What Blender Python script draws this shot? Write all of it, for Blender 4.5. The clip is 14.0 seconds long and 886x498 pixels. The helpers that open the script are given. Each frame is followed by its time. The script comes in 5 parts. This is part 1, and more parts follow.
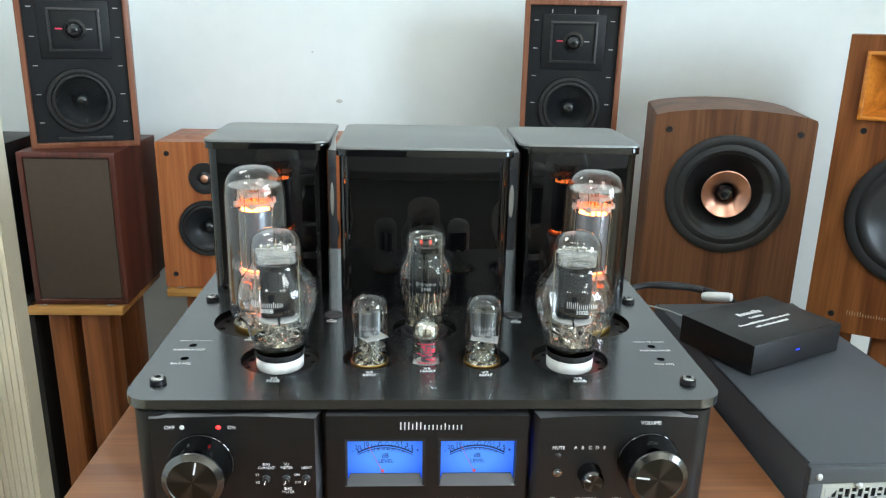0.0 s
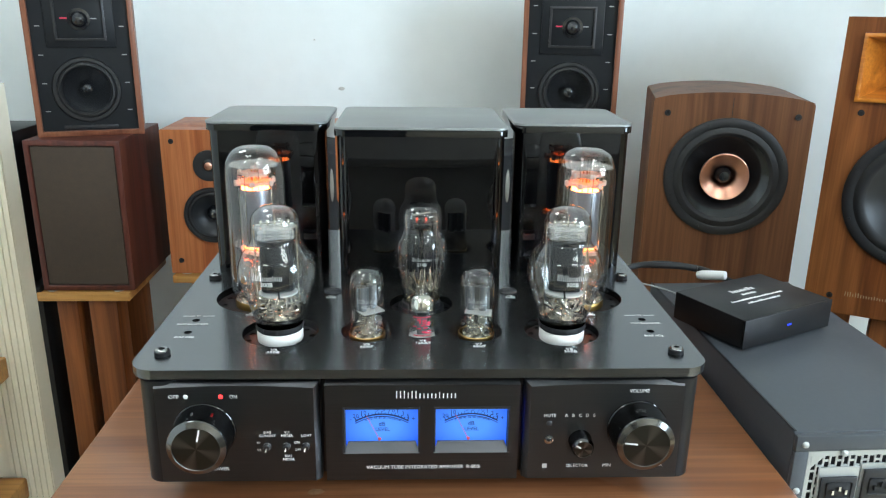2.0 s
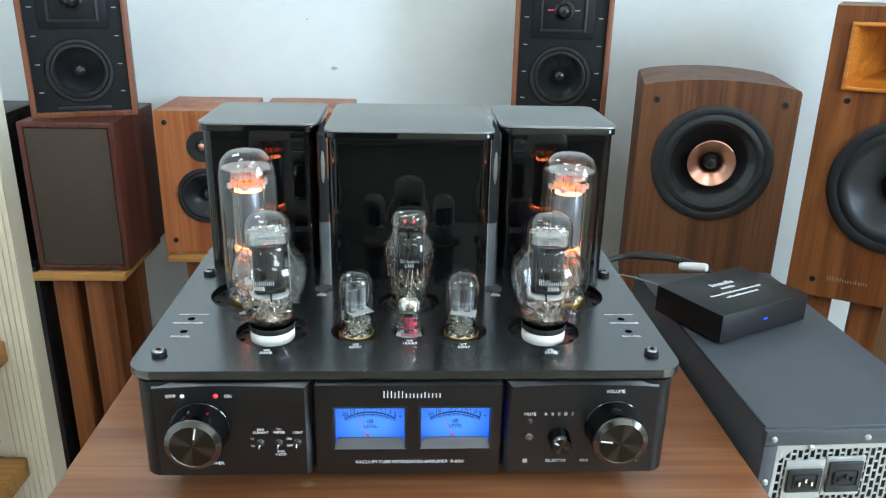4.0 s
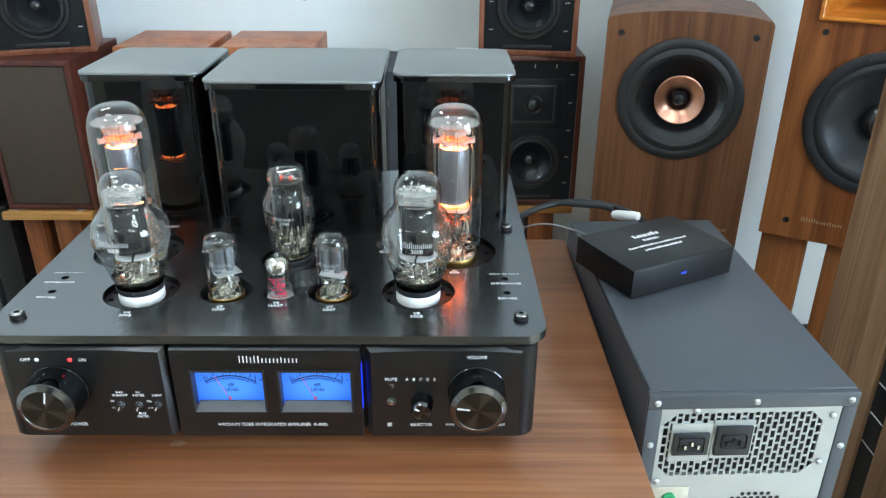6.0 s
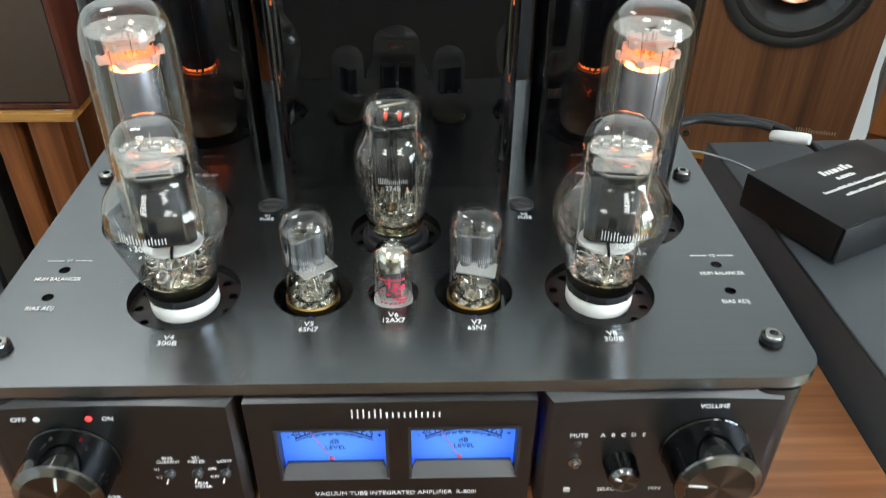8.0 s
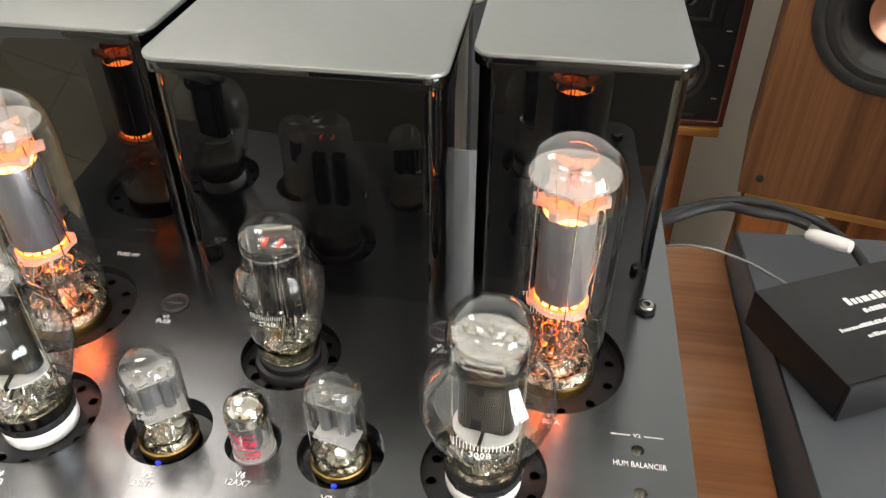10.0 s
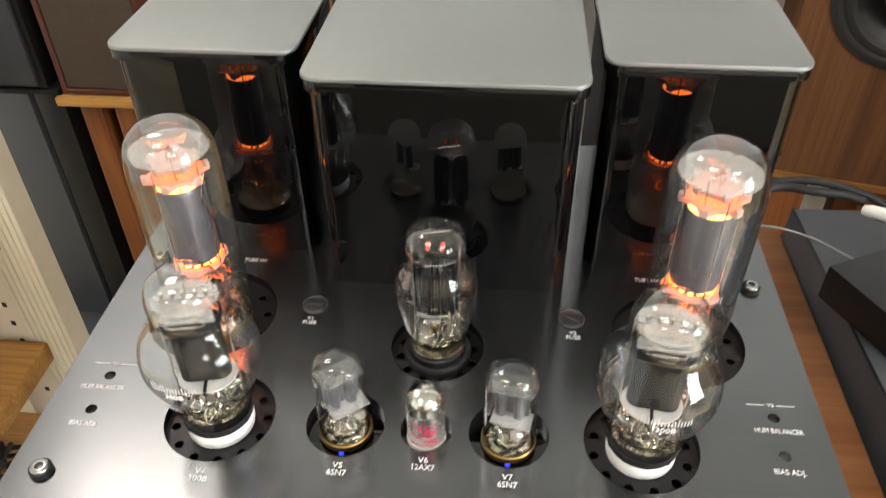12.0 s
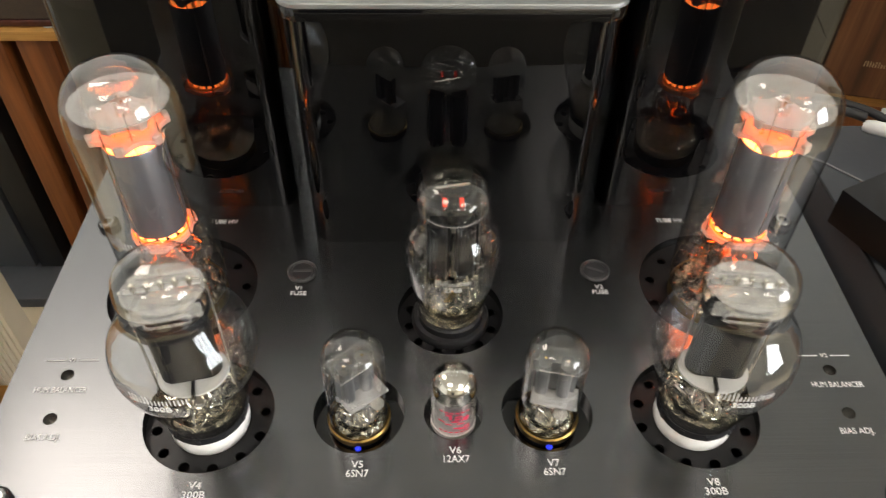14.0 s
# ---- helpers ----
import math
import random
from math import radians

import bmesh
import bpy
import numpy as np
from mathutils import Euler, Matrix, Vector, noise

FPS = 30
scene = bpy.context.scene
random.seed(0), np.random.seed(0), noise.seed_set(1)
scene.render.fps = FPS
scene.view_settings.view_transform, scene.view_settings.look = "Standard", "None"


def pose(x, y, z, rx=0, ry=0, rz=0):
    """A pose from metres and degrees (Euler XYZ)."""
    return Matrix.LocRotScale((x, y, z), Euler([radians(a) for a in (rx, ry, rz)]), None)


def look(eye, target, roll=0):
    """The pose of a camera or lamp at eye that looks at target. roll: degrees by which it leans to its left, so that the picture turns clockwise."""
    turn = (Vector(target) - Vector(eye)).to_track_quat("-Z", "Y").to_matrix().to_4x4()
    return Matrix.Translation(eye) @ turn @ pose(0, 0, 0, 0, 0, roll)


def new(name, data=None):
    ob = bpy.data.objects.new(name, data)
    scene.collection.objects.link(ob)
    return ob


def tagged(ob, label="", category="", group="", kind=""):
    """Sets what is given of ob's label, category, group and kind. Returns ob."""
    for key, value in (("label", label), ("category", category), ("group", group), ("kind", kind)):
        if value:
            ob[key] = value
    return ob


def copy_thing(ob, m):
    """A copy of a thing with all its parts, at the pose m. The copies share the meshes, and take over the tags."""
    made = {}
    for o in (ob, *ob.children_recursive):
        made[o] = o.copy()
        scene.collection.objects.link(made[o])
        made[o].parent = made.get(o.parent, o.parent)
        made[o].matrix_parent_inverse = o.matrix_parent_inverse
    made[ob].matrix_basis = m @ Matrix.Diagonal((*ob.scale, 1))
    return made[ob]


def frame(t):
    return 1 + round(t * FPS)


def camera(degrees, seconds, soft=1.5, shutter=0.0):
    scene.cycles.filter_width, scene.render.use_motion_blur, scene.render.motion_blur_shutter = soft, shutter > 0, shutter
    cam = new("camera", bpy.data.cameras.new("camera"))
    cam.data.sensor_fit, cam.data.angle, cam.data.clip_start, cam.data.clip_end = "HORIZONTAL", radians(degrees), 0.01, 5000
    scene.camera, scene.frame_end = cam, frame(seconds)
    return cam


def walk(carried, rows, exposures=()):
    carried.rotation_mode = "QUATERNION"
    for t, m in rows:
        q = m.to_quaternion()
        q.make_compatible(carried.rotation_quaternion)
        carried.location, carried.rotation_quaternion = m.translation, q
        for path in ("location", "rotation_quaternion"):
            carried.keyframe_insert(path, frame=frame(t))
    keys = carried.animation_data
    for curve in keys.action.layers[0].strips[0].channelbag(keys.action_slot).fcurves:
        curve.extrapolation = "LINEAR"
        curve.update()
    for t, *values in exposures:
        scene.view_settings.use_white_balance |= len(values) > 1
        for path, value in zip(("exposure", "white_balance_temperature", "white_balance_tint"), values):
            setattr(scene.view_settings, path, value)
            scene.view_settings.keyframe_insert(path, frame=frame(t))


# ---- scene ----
cam = camera(60.0, 14.0, 1.15, 0.4)
PATH = [
    (0, (-0.017, -0.509, 1.17), (0.078, 1.404, 0.595), 1.3),
    (0.5, (-0.012, -0.515, 1.17), (0.066, 1.399, 0.592), 1.0),
    (1, (-0.003, -0.52, 1.161), (0.068, 1.391, 0.575), 0.8),
    (1.5, (-0.007, -0.527, 1.163), (0.061, 1.382, 0.569), 0.7),
    (2, (-0.008, -0.53, 1.163), (0.071, 1.377, 0.565), 0.8),
    (4.3, (0.001, -0.543, 1.206), (0.097, 1.329, 0.506), 1.3),
    (4.5, (0.01, -0.539, 1.209), (0.109, 1.327, 0.494), 1.3),
    (5, (0.069, -0.531, 1.215), (0.152, 1.319, 0.459), 1.0),
    (5.5, (0.127, -0.525, 1.218), (0.184, 1.309, 0.422), 0.7),
    (6, (0.138, -0.512, 1.22), (0.148, 1.295, 0.361), 0.3),
    (6.5, (0.124, -0.472, 1.205), (0.116, 1.294, 0.265), -0.1),
    (7, (0.074, -0.403, 1.184), (0.077, 1.318, 0.165), -0.3),
    (7.5, (0.045, -0.34, 1.171), (0.089, 1.333, 0.076), 0.1),
    (8, (0.016, -0.276, 1.176), (0.074, 1.361, 0.029), 0.7),
    (8.5, (0.047, -0.237, 1.186), (0.06, 1.367, -0.008), 1.6),
    (8.7, (0.082, -0.219, 1.187), (0.052, 1.368, -0.029), 1.5),
    (10.8, (0.138, -0.158, 1.266), (-0.13, 1.402, 0.043), -0.2),
    (11, (0.118, -0.165, 1.274), (-0.132, 1.403, 0.058), -0.4),
    (11.5, (0.069, -0.185, 1.271), (-0.121, 1.397, 0.064), -0.6),
    (12, (0.038, -0.194, 1.255), (-0.117, 1.344, -0.015), -0.8),
    (12.5, (0.005, -0.185, 1.239), (-0.097, 1.32, -0.074), 0.1),
    (13, (-0.021, -0.156, 1.234), (-0.082, 1.303, -0.133), 0.8),
    (13.5, (-0.023, -0.13, 1.224), (-0.049, 1.292, -0.181), 0.7),
    (14, (-0.012, -0.134, 1.227), (0.026, 1.27, -0.196), 0.9),
]
EXPOSURES = [(0.0, 0.03, 5950, 4), (5.5, 0.07, 5550, 3), (6.5, 0.1, 5550, 3), (7.3, 0.05, 5500, 3), (8.5, 0.15, 6700, 10), (11.0, 0.22, 7050, 16), (12.5, 0.14, 7050, 15), (14.0, -0.2, 7200, 16)]
walk(cam, [(t, look(eye, target, roll)) for t, eye, target, roll in PATH], EXPOSURES)


# ---- light ----
world = bpy.data.worlds.new("world")
scene.world = world
world.use_nodes = True
wn = world.node_tree
sky = wn.nodes.new("ShaderNodeTexSky")
sky.sky_type = "NISHITA"
sky.sun_disc = False
sky.sun_elevation, sky.sun_rotation = radians(40), radians(120)
wn.links.new(sky.outputs[0], wn.nodes["Background"].inputs[0])
wn.nodes["Background"].inputs[1].default_value = 0.12
PANEL_POWER, WINDOW_POWER, GLOW = 9.5, 170.0, 10.0
win_data = bpy.data.lights.new("window_daylight", "AREA")
win_data.shape, win_data.size, win_data.size_y = "RECTANGLE", 1.58, 1.33
win_data.energy, win_data.color = WINDOW_POWER, (0.80, 0.90, 1.0)
win_lamp = new("window_daylight", win_data)
win_lamp.matrix_world = look((2.68, -1.6, 1.625), (0.0, -1.6, 1.5))


# ---- materials ----
def material(name, color=(0.5, 0.5, 0.5), rough=0.5, metal=0.0, coat=0.0, spec=0.5):
    m = bpy.data.materials.new(name)
    m.use_nodes = True
    b = m.node_tree.nodes["Principled BSDF"]
    b.inputs["Base Color"].default_value = (*color, 1)
    b.inputs["Roughness"].default_value = rough
    b.inputs["Metallic"].default_value = metal
    b.inputs["Coat Weight"].default_value = coat
    b.inputs["Coat Roughness"].default_value = 0.08
    b.inputs["Specular IOR Level"].default_value = spec
    return m


def coords(m, scale=(1, 1, 1), rot=(0, 0, 0)):
    n = m.node_tree.nodes
    tc, mp = n.new("ShaderNodeTexCoord"), n.new("ShaderNodeMapping")
    mp.inputs["Scale"].default_value = scale
    mp.inputs["Rotation"].default_value = rot
    m.node_tree.links.new(tc.outputs["Object"], mp.inputs["Vector"])
    return mp.outputs[0]


def noise_of(m, vec, scale, detail=4.0, rough=0.55, distort=0.0):
    nz = m.node_tree.nodes.new("ShaderNodeTexNoise")
    nz.inputs["Scale"].default_value = scale
    nz.inputs["Detail"].default_value = detail
    nz.inputs["Roughness"].default_value = rough
    nz.inputs["Distortion"].default_value = distort
    m.node_tree.links.new(vec, nz.inputs["Vector"])
    return nz.outputs["Fac"]


def ramp_of(m, fac, stops):
    r = m.node_tree.nodes.new("ShaderNodeValToRGB")
    while len(r.color_ramp.elements) < len(stops):
        r.color_ramp.elements.new(0.5)
    for e, (p, c) in zip(r.color_ramp.elements, stops):
        e.position, e.color = p, (*c, 1)
    m.node_tree.links.new(fac, r.inputs[0])
    return r.outputs[0]


def mixed(m, a, b, fac, kind="MIX"):
    x = m.node_tree.nodes.new("ShaderNodeMix")
    x.data_type, x.blend_type = "RGBA", kind
    if isinstance(fac, float):
        x.inputs["Factor"].default_value = fac
    else:
        m.node_tree.links.new(fac, x.inputs["Factor"])
    m.node_tree.links.new(a, x.inputs["A"])
    m.node_tree.links.new(b, x.inputs["B"])
    return x.outputs["Result"]


def into(m, socket, name):
    m.node_tree.links.new(socket, m.node_tree.nodes["Principled BSDF"].inputs[name])


def bump(m, fac, strength=0.2, dist=0.001):
    b = m.node_tree.nodes.new("ShaderNodeBump")
    b.inputs["Strength"].default_value = strength
    b.inputs["Distance"].default_value = dist
    m.node_tree.links.new(fac, b.inputs["Height"])
    into(m, b.outputs[0], "Normal")


def spread(m, fac, low, high):
    r = m.node_tree.nodes.new("ShaderNodeMapRange")
    r.inputs["To Min"].default_value, r.inputs["To Max"].default_value = low, high
    m.node_tree.links.new(fac, r.inputs["Value"])
    into(m, r.outputs[0], "Roughness")


def painted(name, color, rough=0.5, metal=0.0, vary=0.15, scale=30.0, relief=0.1, coat=0.0, spec=0.5):
    m = material(name, color, rough, metal, coat, spec)
    v = coords(m)
    f = noise_of(m, v, scale)
    big = noise_of(m, v, scale * 0.12, 2.0)
    lo = tuple(c * (1 - vary) for c in color)
    hi = tuple(min(1, c * (1 + vary)) for c in color)
    c = mixed(m, ramp_of(m, f, [(0.3, lo), (0.7, hi)]), ramp_of(m, big, [(0.3, lo), (0.7, hi)]), 0.5)
    into(m, c, "Base Color")
    spread(m, big, max(0, rough - 0.06), min(1, rough + 0.08))
    if relief:
        bump(m, f, relief, 0.0005)
    return m


def wood(name, dark, mid, light, axis="z", size=1.0, rough=0.42, coat=0.15, bands=14.0, swirl=1.2):
    m = material(name, mid, rough, 0.0, coat, 0.3)
    along = {"x": (0.06, 1, 1), "y": (1, 0.06, 1), "z": (1, 1, 0.06)}[axis]
    v = coords(m, tuple(a * size for a in along))
    fig = noise_of(m, v, bands, 3.0, 0.5, swirl)
    fine = noise_of(m, coords(m, tuple(a * size * (0.35 if a < 1 else 1) for a in along)), 190.0, 3.0, 0.7)
    big = noise_of(m, coords(m, tuple(a * size for a in along)), 3.5, 2.0)
    c = ramp_of(m, fig, [(0.3, dark), (0.45, mid), (0.56, light), (0.72, mid)])
    g = ramp_of(m, fine, [(0.35, (0.55, 0.5, 0.45)), (0.6, (1, 1, 1))])
    t = ramp_of(m, big, [(0.3, (0.75, 0.72, 0.7)), (0.7, (1.1, 1.08, 1.05))])
    into(m, mixed(m, mixed(m, c, g, 0.55, "MULTIPLY"), t, 0.7, "MULTIPLY"), "Base Color")
    spread(m, fine, rough - 0.08, rough + 0.12)
    bump(m, fine, 0.08, 0.0004)
    return m


def brushed(name, color, rough, along="x", amount=0.25, metal=1.0, stretch=0.0):
    m = material(name, color, rough, metal)
    if stretch:
        tg = m.node_tree.nodes.new("ShaderNodeTangent")
        tg.direction_type, tg.axis = "RADIAL", "X"
        m.node_tree.nodes["Principled BSDF"].inputs["Anisotropic"].default_value = stretch
        into(m, tg.outputs[0], "Tangent")
    sc = {"x": (9, 4200, 4200), "z": (2600, 2600, 12), "y": (2600, 12, 2600)}[along]
    f = noise_of(m, coords(m, sc), 1.0, 3.0, 0.6)
    big = noise_of(m, coords(m), 9.0, 2.0)
    c = ramp_of(m, f, [(0.25, tuple(a * 0.84 for a in color)), (0.75, tuple(min(1, a * 1.16) for a in color))])
    into(m, c, "Base Color")
    spread(m, mixed(m, f, big, 0.5), rough - 0.05, rough + 0.05)
    bump(m, f, amount, 0.0003)
    return m


def glowing(name, color, strength):
    m = material(name, color)
    b = m.node_tree.nodes["Principled BSDF"]
    b.inputs["Emission Color"].default_value = (*color, 1)
    b.inputs["Emission Strength"].default_value = strength
    return m


def thin_glass(name, tint=(0.97, 0.975, 0.97), base=0.06, rough=0.008, haze=None):
    """Blown glass wall: clear straight on, mirror-like towards its outline."""
    m = bpy.data.materials.new(name)
    m.use_nodes = True
    n, l = m.node_tree.nodes, m.node_tree.links
    n.clear()
    out, mix = n.new("ShaderNodeOutputMaterial"), n.new("ShaderNodeMixShader")
    tr, gl = n.new("ShaderNodeBsdfTransparent"), n.new("ShaderNodeBsdfGlossy")
    tr.inputs[0].default_value = (*tint, 1)
    gl.inputs["Roughness"].default_value = rough
    lw, pw, mr = n.new("ShaderNodeLayerWeight"), n.new("ShaderNodeMath"), n.new("ShaderNodeMapRange")
    lw.inputs[0].default_value = 0.5
    pw.operation = "POWER"
    pw.inputs[1].default_value = 2.4
    l.new(lw.outputs["Facing"], pw.inputs[0])
    l.new(pw.outputs[0], mr.inputs["Value"])
    mr.inputs["To Min"].default_value, mr.inputs["To Max"].default_value = base, 0.9
    l.new(mr.outputs[0], mix.inputs[0])
    l.new(tr.outputs[0], mix.inputs[1])
    l.new(gl.outputs[0], mix.inputs[2])
    l.new(mix.outputs[0], out.inputs[0])
    return m


M = {}
M["wall"] = painted("wall_paint", (0.78, 0.82, 0.82), 0.75, 0, 0.03, 22, 0.15)
M["wall_warm"] = painted("beige_paint", (0.55, 0.5, 0.4), 0.8, 0, 0.05, 18, 0.1)
M["ceiling"] = painted("ceiling_paint", (0.75, 0.75, 0.73), 0.9, 0, 0.03, 20, 0.1)
M["tile"] = painted("cream_tile", (0.62, 0.54, 0.38), 0.25, 0, 0.08, 6, 0.02, 0.2)
M["grout"] = painted("grout", (0.3, 0.26, 0.2), 0.9, 0, 0.1, 60, 0.2)
M["table"] = wood("table_wood", (0.175, 0.068, 0.028), (0.25, 0.1, 0.041), (0.315, 0.138, 0.06), "x", 1.0, 0.33, 0.25, 8, 2.8)
M["walnut"] = wood("walnut_veneer", (0.05, 0.02, 0.009), (0.115, 0.046, 0.019), (0.17, 0.074, 0.032), "z", 1.0, 0.48, 0.0, 16)
M["rosewood"] = wood("rosewood_veneer", (0.075, 0.02, 0.006), (0.21, 0.068, 0.016), (0.31, 0.115, 0.03), "z", 1.0, 0.42, 0.05, 12)
M["horn_wood"] = wood("horn_wood", (0.34, 0.1, 0.01), (0.5, 0.165, 0.018), (0.6, 0.22, 0.03), "x", 1.0, 0.3, 0.3, 14)
M["cherry"] = wood("cherry_veneer", (0.2, 0.055, 0.018), (0.36, 0.11, 0.035), (0.47, 0.17, 0.06), "z", 1.0, 0.4, 0.1, 15)
M["mahogany"] = wood("mahogany_edge", (0.035, 0.01, 0.008), (0.075, 0.02, 0.014), (0.11, 0.03, 0.02), "z", 1.0, 0.4, 0.15, 18)
M["teak"] = wood("teak_edge", (0.12, 0.04, 0.022), (0.21, 0.075, 0.04), (0.27, 0.11, 0.06), "z", 1.0, 0.4, 0.1, 18)
M["stand_wood"] = wood("stand_board", (0.075, 0.022, 0.006), (0.19, 0.06, 0.016), (0.29, 0.1, 0.028), "z", 1.0, 0.45, 0.05, 14)
M["stand_top"] = wood("stand_top_board", (0.26, 0.11, 0.025), (0.42, 0.2, 0.05), (0.54, 0.29, 0.085), "x", 1.0, 0.45, 0.05, 14)
M["oak"] = wood("pale_walnut_veneer", (0.16, 0.085, 0.04), (0.28, 0.16, 0.085), (0.36, 0.22, 0.125), "z", 1.0, 0.45, 0.05, 22)
M["plate"] = brushed("brushed_black_plate", (0.165, 0.17, 0.177), 0.22, "x", 0.04, 1.0, 0.7)
M["panel"] = brushed("brushed_black_panel", (0.075, 0.078, 0.083), 0.33, "x", 0.08, 1.0, 0.7)
M["chassis"] = painted("black_chassis", (0.011, 0.011, 0.012), 0.36, 0.3, 0.1, 90, 0.05)
M["inside"] = painted("dark_inside", (0.012, 0.012, 0.013), 0.7, 0, 0.2, 60, 0.1)
M["gloss"] = material("black_lacquer", (0.0016, 0.0016, 0.0018), 0.02, 0, 0.0, 0.52)
M["cap"] = painted("satin_grey_cap", (0.27, 0.278, 0.274), 0.5, 0.9, 0.04, 160, 0.06)
M["black_plastic"] = painted("black_plastic", (0.02, 0.02, 0.022), 0.42, 0, 0.15, 80, 0.08)
M["rubber"] = painted("black_rubber", (0.009, 0.009, 0.01), 0.55, 0, 0.2, 50, 0.1)
M["baffle"] = painted("black_baffle", (0.007, 0.0085, 0.011), 0.45, 0, 0.2, 40, 0.15, 0.0, 0.3)
M["cone"] = painted("dark_cone", (0.012, 0.013, 0.015), 0.2, 0, 0.15, 30, 0.05, 0.3)
M["cone_matt"] = painted("paper_cone", (0.014, 0.015, 0.017), 0.3, 0, 0.2, 50, 0.12)
M["grille"] = painted("brown_grille_cloth", (0.055, 0.038, 0.026), 0.9, 0, 0.2, 500, 0.5)
M["copper"] = material("copper_phase_plug", (0.56, 0.29, 0.2), 0.3, 1.0)
M["chip"] = painted("grey_plaster_chip", (0.48, 0.48, 0.45), 0.8, 0, 0.2, 300, 0.2)
M["steel"] = painted("zinc_steel", (0.5, 0.52, 0.52), 0.38, 0.6, 0.06, 25, 0.05)
M["chrome"] = material("chrome", (0.75, 0.75, 0.75), 0.14, 1.0)
M["screw"] = material("dull_steel", (0.34, 0.34, 0.33), 0.22, 1.0)
M["brass"] = material("brass", (0.62, 0.42, 0.14), 0.25, 1.0)
# Orange of the filament's light put into the wires' own colour
M["glow_lit_wire"] = painted("wire_with_orange_glow", (0.62, 0.33, 0.16), 0.22, 1.0, 0.2, 200, 0.1)
M["dark_brass"] = painted("mottled_dark_brass", (0.3, 0.19, 0.06), 0.32, 1.0, 0.3, 140, 0.1)
M["getter"] = material("getter_mirror", (0.72, 0.69, 0.62), 0.1, 1.0)
M["anode"] = painted("carbon_anode", (0.006, 0.006, 0.007), 0.42, 0.0, 0.1, 120, 0.03, 0.0, 0.2)
M["anode_805"] = painted("graphite_anode", (0.2, 0.2, 0.22), 0.36, 0.6, 0.06, 100, 0.08)
M["nickel"] = material("nickel_wire", (0.6, 0.57, 0.5), 0.25, 1.0)
m = M["warm_ceramic"] = painted("translucent_ceramic", (0.72, 0.62, 0.55), 0.35, 0, 0.06, 60, 0.03)
tl, mx = m.node_tree.nodes.new("ShaderNodeBsdfTranslucent"), m.node_tree.nodes.new("ShaderNodeMixShader")
tl.inputs[0].default_value = (0.75, 0.62, 0.52, 1)
mx.inputs[0].default_value = 0.5
m.node_tree.links.new(m.node_tree.nodes["Principled BSDF"].outputs[0], mx.inputs[1])
m.node_tree.links.new(tl.outputs[0], mx.inputs[2])
m.node_tree.links.new(mx.outputs[0], m.node_tree.nodes["Material Output"].inputs[0])
m = M["crumple"] = material("crumpled_getter", (0.5, 0.46, 0.36), 0.1, 1.0)
crinkle = noise_of(m, coords(m), 240.0, 2.0, 0.5, 1.2)
bump(m, crinkle, 0.9, 0.002)
into(m, ramp_of(m, noise_of(m, coords(m), 160.0, 2.0), [(0.36, (0.1, 0.09, 0.07)), (0.62, (0.72, 0.67, 0.54))]), "Base Color")
M["faint"] = painted("dim_grey_lines", (0.06, 0.06, 0.06), 0.5, 0, 0.03, 60, 0)
M["ceramic"] = painted("white_ceramic", (0.8, 0.79, 0.76), 0.3, 0, 0.03, 60, 0.03)
M["mica"] = thin_glass("mica_sheet", (0.94, 0.94, 0.93), 0.05, 0.1)
m = M["frost"] = painted("frosted_insulator", (0.72, 0.71, 0.67), 0.4, 0, 0.08, 120, 0.05)
m.node_tree.nodes["Principled BSDF"].inputs["Alpha"].default_value = 0.3
M["milky"] = painted("milky_spacer", (0.58, 0.58, 0.56), 0.35, 0, 0.08, 90, 0.05)
M["mica_white"] = painted("frosted_mica", (0.4, 0.39, 0.37), 0.45, 0, 0.1, 120, 0.1)
M["glass"] = thin_glass("tube_glass", base=0.075)
M["print"] = painted("white_print", (0.75, 0.75, 0.74), 0.6, 0, 0.03, 60, 0)
M["gold_print"] = painted("pale_gold_print", (0.38, 0.3, 0.19), 0.45, 0, 0.05, 60, 0)
M["grey_print"] = painted("silver_print", (0.42, 0.42, 0.41), 0.5, 0, 0.03, 60, 0)
M["red_print"] = painted("red_print", (0.62, 0.03, 0.08), 0.5, 0, 0.1, 60, 0)
M["navy"] = painted("navy_print", (0.01, 0.02, 0.12), 0.6, 0, 0.05, 60, 0)
M["needle"] = painted("red_needle", (0.55, 0.08, 0.12), 0.5, 0, 0.05, 60, 0)
M["filament"] = glowing("glowing_filament", (1.0, 0.25, 0.05), GLOW * 1.6)
M["ember"] = glowing("dull_red_heater", (1.0, 0.05, 0.02), 0.8)
M["red_led"] = glowing("red_led", (1.0, 0.03, 0.03), 1.6)
M["blue_led"] = glowing("blue_led", (0.02, 0.05, 1.0), 0.8)
M["pc"] = painted("charcoal_steel", (0.075, 0.083, 0.094), 0.42, 0.2, 0.06, 200, 0.12)
M["dac"] = painted("black_aluminium", (0.018, 0.018, 0.019), 0.4, 0.4, 0.1, 150, 0.08)
M["white_plastic"] = painted("white_plastic", (0.75, 0.75, 0.74), 0.4, 0, 0.03, 40, 0.03)
M["cream"] = painted("cream_powder_coat", (0.7, 0.65, 0.53), 0.45, 0.0, 0.05, 40, 0.05)
M["grey_fabric"] = painted("dark_grey_cloth", (0.035, 0.038, 0.044), 0.8, 0, 0.2, 300, 0.4)
M["pearl"] = painted("pale_resin_dome", (0.45, 0.44, 0.4), 0.3, 0, 0.14, 30, 0.05)
M["lens"] = glowing("light_diffuser", (1.0, 0.97, 0.92), PANEL_POWER)
M["pane"] = thin_glass("window_glass", (0.95, 0.97, 0.97))
